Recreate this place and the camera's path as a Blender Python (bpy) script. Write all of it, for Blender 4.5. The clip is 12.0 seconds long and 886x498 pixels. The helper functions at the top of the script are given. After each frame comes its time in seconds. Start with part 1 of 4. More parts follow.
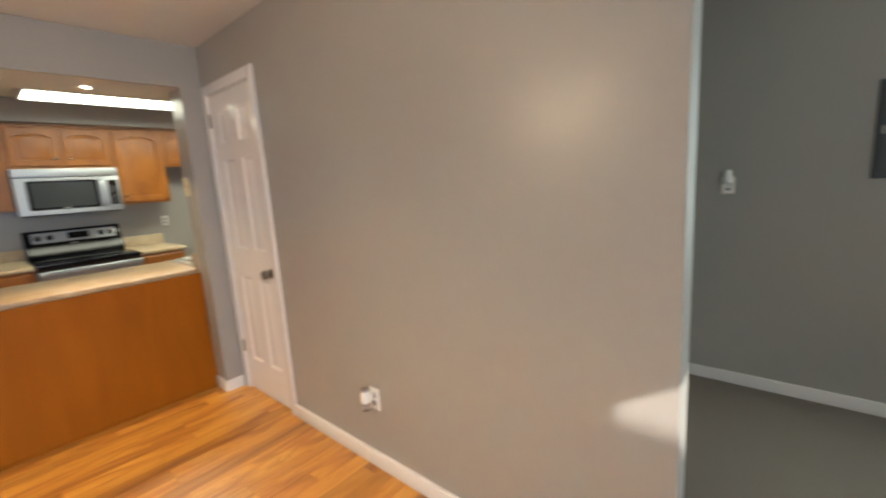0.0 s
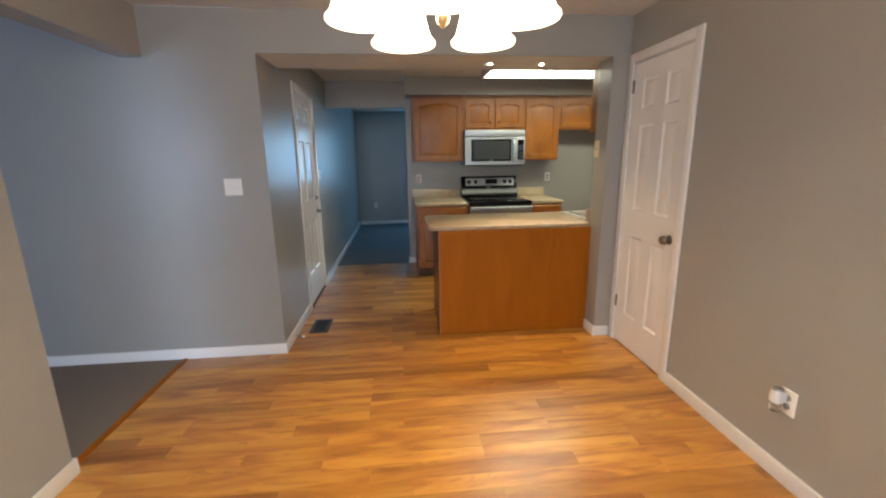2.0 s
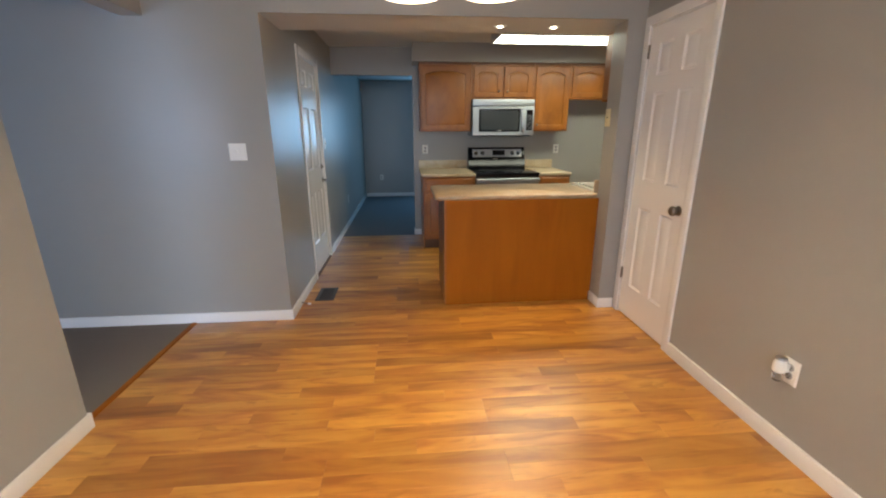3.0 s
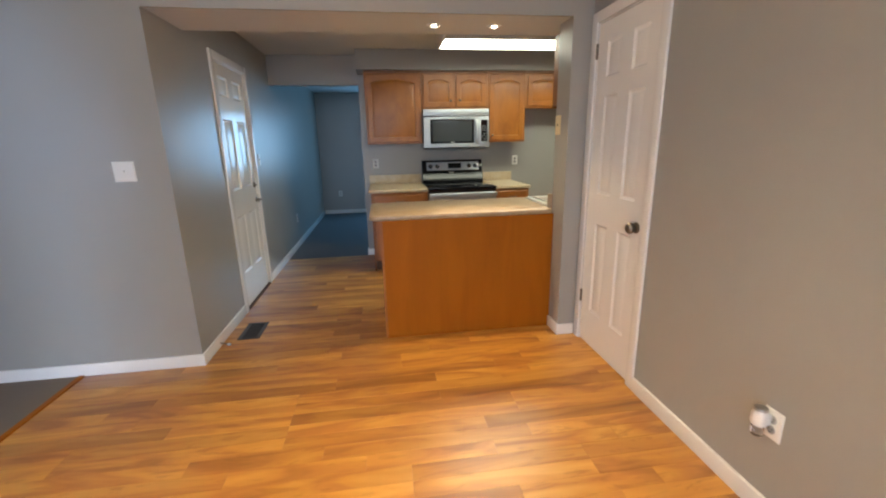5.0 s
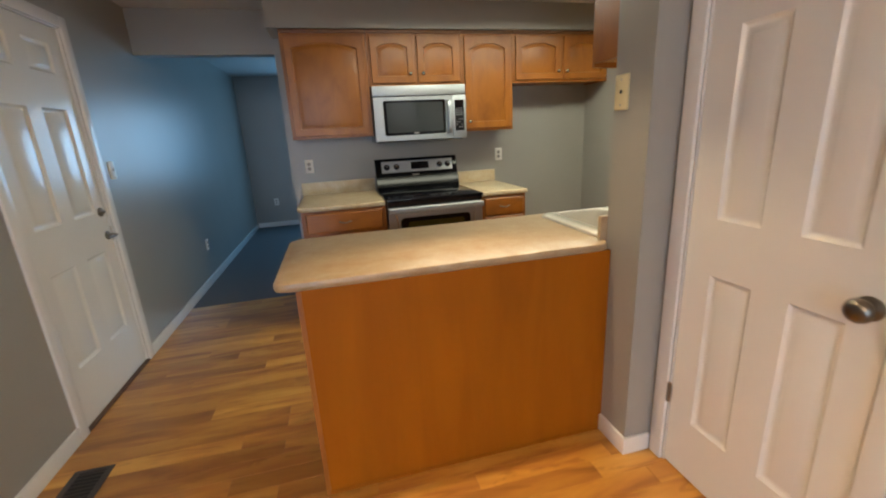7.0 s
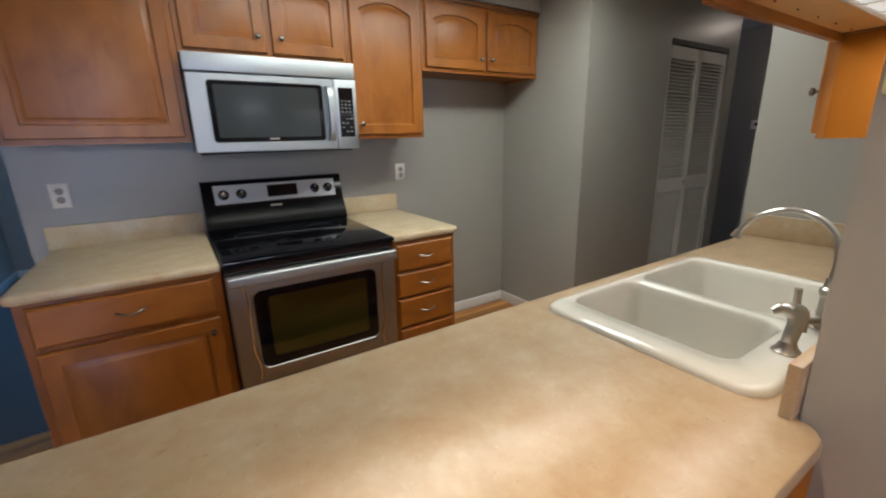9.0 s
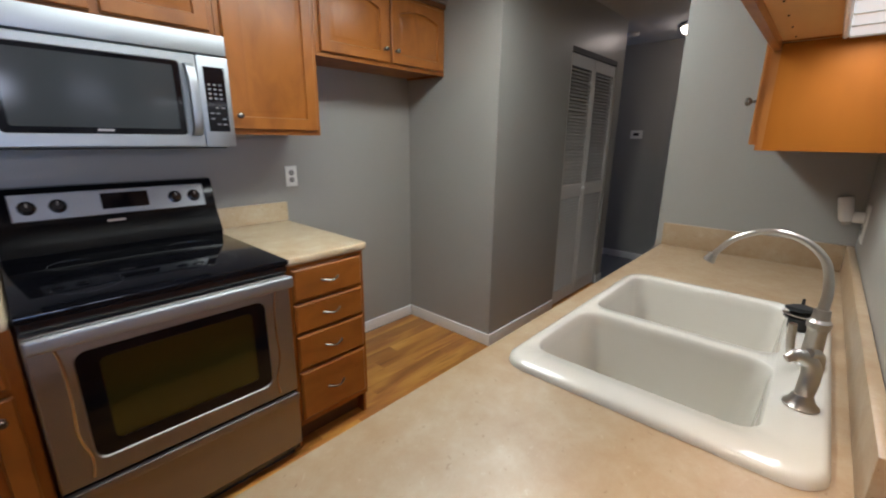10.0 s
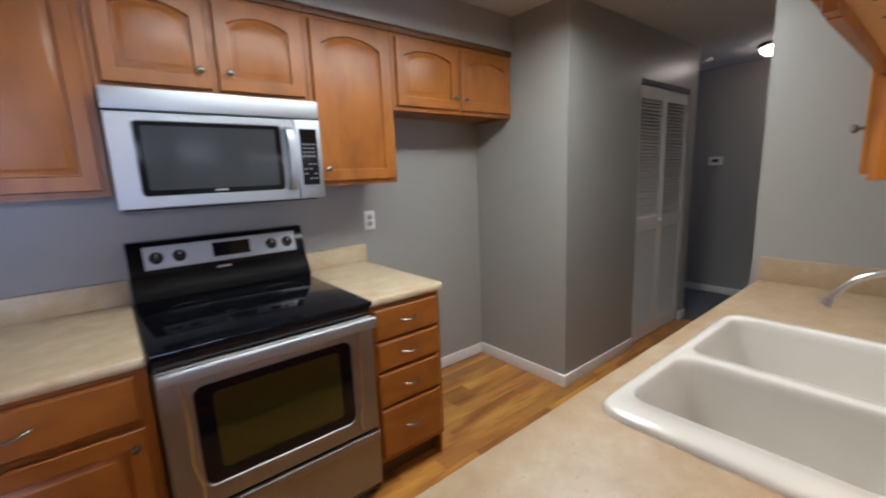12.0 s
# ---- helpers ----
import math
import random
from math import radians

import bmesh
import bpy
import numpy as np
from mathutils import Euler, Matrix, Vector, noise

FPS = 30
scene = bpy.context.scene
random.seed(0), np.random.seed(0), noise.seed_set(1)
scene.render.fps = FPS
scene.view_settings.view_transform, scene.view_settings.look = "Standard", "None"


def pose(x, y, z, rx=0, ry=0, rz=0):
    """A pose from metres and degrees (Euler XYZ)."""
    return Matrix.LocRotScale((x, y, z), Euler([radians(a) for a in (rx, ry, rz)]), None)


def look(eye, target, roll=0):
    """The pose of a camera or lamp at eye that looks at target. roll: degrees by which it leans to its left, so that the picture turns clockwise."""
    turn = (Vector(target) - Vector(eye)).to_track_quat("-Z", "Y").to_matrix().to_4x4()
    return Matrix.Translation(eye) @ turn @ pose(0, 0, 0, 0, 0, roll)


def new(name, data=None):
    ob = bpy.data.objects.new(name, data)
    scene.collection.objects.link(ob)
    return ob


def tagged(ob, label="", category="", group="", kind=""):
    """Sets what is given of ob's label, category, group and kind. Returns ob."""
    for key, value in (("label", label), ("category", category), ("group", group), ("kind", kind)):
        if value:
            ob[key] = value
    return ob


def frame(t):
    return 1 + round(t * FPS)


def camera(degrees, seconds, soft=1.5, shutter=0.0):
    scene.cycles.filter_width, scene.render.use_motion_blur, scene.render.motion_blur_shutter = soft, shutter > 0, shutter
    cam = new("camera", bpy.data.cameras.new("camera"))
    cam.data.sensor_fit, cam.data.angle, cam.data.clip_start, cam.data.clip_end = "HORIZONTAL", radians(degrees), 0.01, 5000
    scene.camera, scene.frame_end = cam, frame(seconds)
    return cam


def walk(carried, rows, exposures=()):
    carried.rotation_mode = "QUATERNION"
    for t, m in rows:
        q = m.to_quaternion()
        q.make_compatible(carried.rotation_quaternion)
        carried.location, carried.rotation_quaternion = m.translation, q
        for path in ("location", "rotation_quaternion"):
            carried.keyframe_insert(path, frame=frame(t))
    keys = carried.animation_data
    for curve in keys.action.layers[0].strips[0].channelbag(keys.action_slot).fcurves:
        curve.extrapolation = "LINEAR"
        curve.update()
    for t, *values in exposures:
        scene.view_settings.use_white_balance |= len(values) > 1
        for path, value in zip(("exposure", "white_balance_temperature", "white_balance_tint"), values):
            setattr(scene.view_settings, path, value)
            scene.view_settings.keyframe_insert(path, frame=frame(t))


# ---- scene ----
cam = camera(94.3, 12.0, soft=2.0, shutter=0.35)
PATH = [
    (0, (0.548, 0.191, 1.432), (2.032, 1.49, 1.1), -3.7),
    (0.5, (0.354, 0.241, 1.471), (1.423, 1.902, 1.158), -3.8),
    (1, (0.214, 0.275, 1.471), (0.908, 2.127, 1.169), -2.8),
    (1.5, (0.12, 0.275, 1.485), (0.512, 2.206, 1.143), -1.7),
    (2, (0.063, 0.279, 1.456), (0.254, 2.221, 1.016), -0.8),
    (2.5, (0.053, 0.285, 1.414), (0.188, 2.216, 0.909), -0.3),
    (3, (0.063, 0.28, 1.409), (0.224, 2.195, 0.853), -0.2),
    (5, (0.375, 0.637, 1.39), (0.647, 2.555, 0.892), -1.2),
    (5.5, (0.449, 0.956, 1.388), (0.721, 2.871, 0.883), -1.9),
    (6, (0.544, 1.304, 1.391), (0.825, 3.218, 0.882), -2.9),
    (6.5, (0.512, 1.681, 1.388), (0.9, 3.572, 0.863), -3.0),
    (6.7, (0.517, 1.819, 1.379), (0.932, 3.702, 0.848), -3.0),
    (8.3, (0.611, 2.96, 1.388), (1.379, 4.727, 0.85), -2.7),
    (8.5, (0.686, 3.081, 1.388), (1.513, 4.823, 0.857), -2.4),
    (9, (0.766, 3.31, 1.387), (1.806, 4.936, 0.864), -1.3),
    (9.5, (0.82, 3.479, 1.385), (2.051, 4.967, 0.865), -0.5),
    (10, (0.899, 3.623, 1.384), (2.327, 4.924, 0.864), 0.6),
    (10.5, (0.964, 3.682, 1.385), (2.494, 4.875, 0.9), 0.5),
    (11, (0.974, 3.695, 1.396), (2.547, 4.85, 0.959), -0.3),
    (11.5, (0.939, 3.678, 1.417), (2.455, 4.937, 1.077), -1.7),
    (12, (0.839, 3.64, 1.421), (2.073, 5.173, 1.066), -2.4),
]
walk(cam, [(t, look(eye, target, roll)) for t, eye, target, roll in PATH],
     exposures=[(0.0, 0.84, 6900, 10), (0.5, 0.70, 6900, 10), (1.5, 0.60, 6950, 10), (3.0, 0.62, 6850, 10), (5.0, 0.76, 6800, 10), (6.7, 0.64, 7050, 11),
                (8.3, 0.68, 6500, 13), (9.0, 0.60, 6100, 17), (10.5, 0.62, 5800, 21), (12.0, 0.75, 5750, 23)])

# ---- world and light ----
world = bpy.data.worlds.new("sky")
scene.world = world
world.use_nodes = True
wn = world.node_tree
sky = wn.nodes.new("ShaderNodeTexSky")
sky.sky_type, sky.sun_disc = "NISHITA", False
sky.sun_elevation, sky.sun_rotation = radians(28.4), radians(211)
wn.links.new(sky.outputs[0], wn.nodes["Background"].inputs[0])
wn.nodes["Background"].inputs[1].default_value = 0.12


def lamp(name, kind, m, energy, color, **kw):
    data = bpy.data.lights.new(name, kind)
    data.energy, data.color = energy, color
    if "size" in kw and kind == "AREA":
        data.shape, data.size, data.size_y = "RECTANGLE", kw["size"], kw["size_y"]
        data.spread = kw.get("spread", math.pi)
    elif "radius" in kw:
        data.shadow_soft_size = kw["radius"]
    if kind == "SPOT":
        data.spot_size, data.spot_blend = kw["cone"], 0.6
    ob = new(name, data)
    ob.matrix_world = m
    return ob


DAY = (0.50, 0.74, 1.0)
WARM = (1.0, 0.80, 0.58)
sun = lamp("sun", "SUN", look((-6.0, -10.0, 6.3), (0, 0, 0)), 5.0, (1.0, 0.97, 0.94))
sun.data.angle = radians(0.5)
# daylight standing in the window openings; the hall has no opening
lamp("window_light_living", "AREA", look((-3.3, -2.28, 1.35), (-3.0, 0, 1.2)), 58, (0.36, 0.57, 1.0), size=1.9, size_y=1.2)
lamp("window_light_rear", "AREA", look((0.865, -1.68, 2.04), (0.9, 0.9, 1.2)), 13, (0.80, 0.88, 1.0), size=0.95, size_y=0.3)
# added blue fill from an unseen glass door, for the switch wall's gradient
lamp("added_light_glass_door", "AREA", look((-0.55, -1.68, 1.09), (-0.55, 0.9, 0.8)), 19, (0.42, 0.64, 1.0), size=1.3, size_y=1.84, spread=radians(120))
# added to brighten the side room; its window is unseen
lamp("added_light_side_room", "AREA", look((3.61, -1.0, 1.4), (0, -0.8, 1.3)), 19, (0.62, 0.82, 0.84), size=0.9, size_y=1.1)
lamp("window_light_far_room", "AREA", look((1.10, 9.44, 1.47), (1.10, 6.5, 1.47)), 25, (0.20, 0.55, 1.0), size=1.42, size_y=1.06)
# added bluish fill in front of the hall's solid end wall
lamp("added_light_hall", "AREA", look((5.45, 8.17, 1.4), (5.4, 5.2, 1.2)), 4, (0.40, 0.58, 1.0), size=0.9, size_y=1.1)

# ---- materials ----


def material(name, color, rough=0.5, metal=0.0, coat=0.0, spec=0.5, coat_rough=0.05):
    m = bpy.data.materials.new(name)
    m.use_nodes = True
    b = m.node_tree.nodes["Principled BSDF"]
    b.inputs["Base Color"].default_value = (*color, 1)
    b.inputs["Roughness"].default_value = rough
    b.inputs["Metallic"].default_value = metal
    b.inputs["Coat Weight"].default_value = coat
    b.inputs["Coat Roughness"].default_value = coat_rough
    b.inputs["Specular IOR Level"].default_value = spec
    return m


def nodes_of(m):
    t = m.node_tree
    return t, t.nodes["Principled BSDF"], t.nodes.new, t.links.new


def coords(m, scale=(1, 1, 1), out="Object"):
    t, b, add, link = nodes_of(m)
    tc, mp = add("ShaderNodeTexCoord"), add("ShaderNodeMapping")
    mp.inputs["Scale"].default_value = scale
    link(tc.outputs[out], mp.inputs[0])
    return mp.outputs[0]


def noise_tex(m, vec, scale, detail=4, rough=0.55, dist=0.0):
    t, b, add, link = nodes_of(m)
    n = add("ShaderNodeTexNoise")
    n.inputs["Scale"].default_value, n.inputs["Detail"].default_value = scale, detail
    n.inputs["Roughness"].default_value, n.inputs["Distortion"].default_value = rough, dist
    link(vec, n.inputs["Vector"])
    return n.outputs["Fac"]


def ramp(m, fac, stops):
    t, b, add, link = nodes_of(m)
    r = add("ShaderNodeValToRGB")
    els = r.color_ramp.elements
    els[0].position, els[0].color = stops[0][0], (*stops[0][1], 1)
    els[1].position, els[1].color = stops[-1][0], (*stops[-1][1], 1)
    for p, c in stops[1:-1]:
        e = els.new(p)
        e.color = (*c, 1)
    link(fac, r.inputs[0])
    return r.outputs[0]


def mix(m, fac, a, c, mode="MIX"):
    t, b, add, link = nodes_of(m)
    x = add("ShaderNodeMix")
    x.data_type, x.blend_type = "RGBA", mode
    for sock, v in ((x.inputs[0], fac), (x.inputs[6], a), (x.inputs[7], c)):
        if isinstance(v, (int, float)):
            sock.default_value = v
        elif isinstance(v, tuple):
            sock.default_value = (*v, 1)
        else:
            link(v, sock)
    return x.outputs[2]


def bump(m, fac, strength, dist=0.002):
    t, b, add, link = nodes_of(m)
    n = add("ShaderNodeBump")
    n.inputs["Strength"].default_value, n.inputs["Distance"].default_value = strength, dist
    link(fac, n.inputs["Height"])
    link(n.outputs[0], b.inputs["Normal"])


def base(m, sock):
    nodes_of(m)[3](sock, nodes_of(m)[1].inputs["Base Color"])


def roughness(m, sock, lo, hi):
    t, b, add, link = nodes_of(m)
    r = add("ShaderNodeMapRange")
    r.inputs["To Min"].default_value, r.inputs["To Max"].default_value = lo, hi
    link(sock, r.inputs[0])
    link(r.outputs[0], b.inputs["Roughness"])


def painted(name, color, rough=0.55, orange_peel=0.12):
    m = material(name, color, rough)
    v = coords(m)
    big, fine = noise_tex(m, v, 1.3, 3), noise_tex(m, v, 180, 2)
    dark = tuple(c * 0.93 for c in color)
    base(m, mix(m, big, dark, tuple(min(1, c * 1.05) for c in color)))
    roughness(m, noise_tex(m, v, 3.0, 4), rough - 0.04, rough + 0.04)
    bump(m, fine, orange_peel, 0.0015)
    return m


def wood(name, light, dark, axis, rough=0.35, coat=0.25, flow=0.7):
    m = material(name, light, rough, coat=coat, coat_rough=0.28)
    sc = [5, 5, 5]
    sc["xyz".index(axis)] = flow
    v = coords(m, tuple(sc))
    grain = noise_tex(m, v, 2.0, 4, 0.5, 0.5)
    blotch = noise_tex(m, coords(m, (1, 1, 0.5)), 7.0, 3, 0.5)
    c = ramp(m, grain, [(0.22, dark), (0.55, light), (0.85, tuple(min(1, x * 1.12) for x in light))])
    c = mix(m, blotch, c, mix(m, 0.55, c, dark))
    base(m, c)
    roughness(m, grain, rough + 0.08, rough - 0.05)
    bump(m, grain, 0.05, 0.0006)
    return m


WALL = painted("greige_wall_paint", (0.325, 0.316, 0.290), 0.34)
CEIL = painted("ceiling_paint", (0.60, 0.595, 0.58), 0.8, 0.5)
WHITE = painted("white_trim_paint", (0.78, 0.77, 0.75), 0.21, 0.03)
PLASTIC = material("white_plastic", (0.78, 0.77, 0.73), 0.35)
IVORY = material("ivory_plastic", (0.72, 0.62, 0.38), 0.4)
DARKHOLE = material("dark_slot", (0.015, 0.015, 0.015), 0.6)
CAB = wood("honey_maple", (0.345, 0.119, 0.018), (0.200, 0.062, 0.009), "z", 0.34, 0.0, flow=2.2)
CABX = wood("honey_maple_across", (0.345, 0.119, 0.018), (0.200, 0.062, 0.009), "x", 0.34, 0.0, flow=2.2)
PANEL = wood("island_veneer", (0.325, 0.100, 0.004), (0.258, 0.076, 0.003), "z", 0.55, 0.0)
for _m in (CAB, CABX):
    _m.node_tree.nodes["Principled BSDF"].inputs["Specular IOR Level"].default_value = 0.45
PANEL.node_tree.nodes["Principled BSDF"].inputs["Specular IOR Level"].default_value = 0.16
RAW = wood("cabinet_underside", (0.60, 0.31, 0.10), (0.50, 0.24, 0.07), "x", 0.5, 0.0)
NICKEL = material("brushed_nickel", (0.50, 0.47, 0.43), 0.28, 1.0)
BRONZE = material("dark_nickel", (0.21, 0.19, 0.165), 0.30, 1.0)
KNOB = material("tarnished_nickel_knob", (0.17, 0.15, 0.125), 0.27, 0.9)
BLACK = material("black_enamel", (0.012, 0.012, 0.014), 0.18, coat=0.5)
BACKGUARD = material("black_backguard_enamel", (0.007, 0.007, 0.008), 0.13, spec=0.22)
GLASSBLACK = material("black_ceramic_glass", (0.005, 0.005, 0.007), 0.07, coat=0.0, spec=0.25)
# olive base colour carries the reflection of floor and peninsula
OVENGLASS = material("oven_window_glass", (0.030, 0.028, 0.007), 0.08, coat=0.3)
# lighter than the door steel: the creases' highlight is put into the colour
CREASE = material("crease_highlight_steel", (0.62, 0.63, 0.64), 0.18, 1.0)
MWGLASS = material("microwave_window", (0.040, 0.044, 0.047), 0.10, spec=0.25)
# moulding stain, darkened further by the shade under the soffit
CROWN = wood("stained_shaded_moulding", (0.17, 0.060, 0.014), (0.10, 0.034, 0.008), "x", 0.42, 0.0)
# dark board colour with the toe-kick shade in it; also subfloor and threshold
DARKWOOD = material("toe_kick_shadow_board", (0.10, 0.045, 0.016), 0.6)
BRASS = material("satin_brass", (0.72, 0.58, 0.34), 0.3, 1.0)


def steel(name, color):
    m = material(name, color, 0.36, 1.0)
    v = coords(m, (3, 3, 260))
    n = noise_tex(m, v, 3, 3)
    roughness(m, n, 0.40, 0.56)
    bump(m, n, 0.05, 0.0005)
    return m


STEEL = steel("brushed_stainless", (0.395, 0.42, 0.435))
# same stainless, with the brown floor reflection put into its colour
RANGESTEEL = steel("floor_tinted_stainless", (0.31, 0.295, 0.285))


def laminate(name, tone):
    m = material(name, (0.60, 0.47, 0.31), 0.34)
    v = coords(m)
    a, c, d = noise_tex(m, v, 11, 6, 0.62, 0.2), noise_tex(m, v, 60, 4, 0.65, 0.2), noise_tex(m, v, 240, 2)
    col = ramp(m, a, [(0.28, (0.38, 0.245, 0.135)), (0.44, (0.44, 0.325, 0.205)), (0.58, (0.485, 0.39, 0.275)), (0.74, (0.56, 0.49, 0.38))])
    col = mix(m, c, col, mix(m, 0.55, col, (0.40, 0.25, 0.13)))
    col = mix(m, d, col, mix(m, 0.12, col, (0.85, 0.78, 0.62)))
    # scattered brown and pale flecks
    fleck = ramp(m, noise_tex(m, v, 95, 3, 0.6, 0.8), [(0.0, (0, 0, 0)), (0.66, (0, 0, 0)), (0.73, (0.75, 0.75, 0.75))])
    pale = ramp(m, noise_tex(m, v, 70, 3, 0.6, 1.2), [(0.0, (0.35, 0.35, 0.35)), (0.27, (0.35, 0.35, 0.35)), (0.35, (0, 0, 0))])
    col = mix(m, fleck, col, (0.27, 0.155, 0.075))
    col = mix(m, pale, col, (0.68, 0.60, 0.47))
    base(m, mix(m, 1.0, col, tone, "MULTIPLY"))
    roughness(m, c, 0.27, 0.40)
    bump(m, d, 0.05, 0.0006)
    return m


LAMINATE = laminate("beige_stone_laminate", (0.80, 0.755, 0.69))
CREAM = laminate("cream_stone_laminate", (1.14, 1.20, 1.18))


def porcelain():
    m = material("white_enamel_sink", (0.72, 0.70, 0.65), 0.16, coat=0.4)
    v = coords(m)
    base(m, mix(m, noise_tex(m, v, 6, 3), (0.62, 0.595, 0.54), (0.59, 0.54, 0.45)))
    return m


PORCELAIN = porcelain()


def plank_mat():
    m = material("laminate_oak_plank", (0.42, 0.20, 0.062), 0.36, coat=0.42, coat_rough=0.27)
    t, b, add, link = nodes_of(m)
    oi = add("ShaderNodeObjectInfo")
    geo = add("ShaderNodeNewGeometry")
    rnd = add("ShaderNodeMath")
    rnd.operation = "FRACT"
    s = add("ShaderNodeMath")
    link(oi.outputs["Random"], s.inputs[0])
    link(geo.outputs["Random Per Island"], s.inputs[1])
    link(s.outputs[0], rnd.inputs[0])
    tc, sh, av, mp = add("ShaderNodeTexCoord"), add("ShaderNodeVectorMath"), add("ShaderNodeVectorMath"), add("ShaderNodeMapping")
    sh.operation = "SCALE"
    sh.inputs[0].default_value = (7.0, 41.0, 13.0)
    link(rnd.outputs[0], sh.inputs["Scale"])
    mp.inputs["Scale"].default_value = (1.0, 5.5, 5.5)
    link(geo.outputs["Position"], mp.inputs[0])
    link(mp.outputs[0], av.inputs[0])
    link(sh.outputs[0], av.inputs[1])
    v = av.outputs[0]
    g = noise_tex(m, v, 1.6, 3, 0.5, 0.9)
    fine = noise_tex(m, v, 6.0, 3, 0.55, 0.3)
    col = ramp(m, g, [(0.30, (0.32, 0.115, 0.020)), (0.42, (0.46, 0.185, 0.036)), (0.54, (0.57, 0.262, 0.046)), (0.72, (0.67, 0.345, 0.078))])
    tint = ramp(m, rnd.outputs[0], [(0.0, (0.68, 0.62, 0.54)), (0.3, (0.90, 0.87, 0.82)), (0.7, (1.05, 1.05, 1.03)), (1.0, (1.16, 1.18, 1.18))])
    col = mix(m, 1.0, col, tint, "MULTIPLY")
    col = mix(m, fine, col, mix(m, 0.18, col, (0.20, 0.08, 0.02)))
    # darker heartwood streaks and a few knots
    streak = ramp(m, noise_tex(m, v, 2.3, 4, 0.6, 2.2), [(0.0, (0, 0, 0)), (0.565, (0, 0, 0)), (0.64, (0.36, 0.36, 0.36)), (0.78, (0.55, 0.55, 0.55))])
    col = mix(m, streak, col, (0.27, 0.095, 0.014))
    base(m, col)
    roughness(m, fine, 0.30, 0.42)
    bump(m, fine, 0.06, 0.0006)
    return m


PLANK = plank_mat()


def carpet_mat(name, a, c):
    m = material(name, a, 0.95, spec=0.1)
    v = coords(m)
    fine, big = noise_tex(m, v, 320, 3, 0.7), noise_tex(m, v, 2.5, 4)
    base(m, mix(m, big, mix(m, fine, a, c), mix(m, fine, c, a)))
    bump(m, fine, 0.9, 0.006)
    return m


CARPET = carpet_mat("grey_carpet", (0.27, 0.225, 0.185), (0.16, 0.135, 0.11))
CARPET_B = carpet_mat("blue_grey_carpet", (0.20, 0.205, 0.215), (0.12, 0.125, 0.13))


def glowing(name, color, strength, body=(0.9, 0.9, 0.9)):
    m = material(name, body, 0.3)
    b = m.node_tree.nodes["Principled BSDF"]
    b.inputs["Emission Color"].default_value = (*color, 1)
    b.inputs["Emission Strength"].default_value = strength
    return m


SHADE = glowing("frosted_glass_shade_lit", (1.0, 0.77, 0.52), 22.0)
# the glass glows most beside the bulb, least at the neck and the rim
_t, _b, _add, _link = nodes_of(SHADE)
_g, _sep, _r, _mul = _add("ShaderNodeTexCoord"), _add("ShaderNodeSeparateXYZ"), _add("ShaderNodeFloatCurve"), _add("ShaderNodeMath")
_link(_g.outputs["Generated"], _sep.inputs[0])
_link(_sep.outputs[2], _r.inputs["Value"])
_c = _r.mapping.curves[0]
_c.points[0].location, _c.points[1].location = (0.0, 0.035), (1.0, 0.02)
for _p in ((0.035, 0.08), (0.16, 0.9), (0.40, 1.0), (0.72, 0.45), (0.9, 0.09)):
    _c.points.new(*_p)
_r.mapping.update()
_mul.operation = "MULTIPLY"
_mul.inputs[1].default_value = 27.0
_link(_r.outputs[0], _mul.inputs[0])
_link(_mul.outputs[0], _b.inputs["Emission Strength"])
BULB = glowing("frosted_bulb", (1.0, 0.76, 0.50), 165.0)
TUBE = glowing("fluorescent_diffuser", (0.94, 1.0, 0.84), 10.2)
CANBULB = glowing("recessed_bulb", (1.0, 0.88, 0.66), 14.0)
UNDERLENS = glowing("undercabinet_lens", (0.88, 1.0, 0.93), 0.30)
DOME = glowing("ceiling_dome_glass", (1.0, 0.86, 0.68), 7.0)


def clear_glass():
    m = material("window_glass", (1, 1, 1), 0.02)
    b = m.node_tree.nodes["Principled BSDF"]
    b.inputs["Transmission Weight"].default_value = 1.0
    b.inputs["IOR"].default_value = 1.45
    return m


GLASS = clear_glass()
GRASS = material("lawn", (0.06, 0.10, 0.03), 0.9)
_v = coords(GRASS)
base(GRASS, mix(GRASS, noise_tex(GRASS, _v, 3.0, 5), (0.05, 0.09, 0.025), (0.09, 0.12, 0.04)))

# ---- mesh helpers ----


def bx(bm, x0, x1, y0, y1, z0, z1, bevel=0.0, seg=1):
    r = bmesh.ops.create_cube(bm, size=1.0, matrix=Matrix.Translation(((x0 + x1) / 2, (y0 + y1) / 2, (z0 + z1) / 2))
                              @ Matrix.Diagonal((abs(x1 - x0), abs(y1 - y0), abs(z1 - z0), 1)))
    if bevel:
        es = list({e for v in r["verts"] for e in v.link_edges})
        bmesh.ops.bevel(bm, geom=es, offset=bevel, segments=seg, affect="EDGES", profile=0.6)


def box(*a, **k):
    bm = bmesh.new()
    bx(bm, *a, **k)
    return bm


def boxes(*rows, bevel=0.0):
    bm = bmesh.new()
    for r in rows:
        bx(bm, *r, bevel=bevel)
    return bm


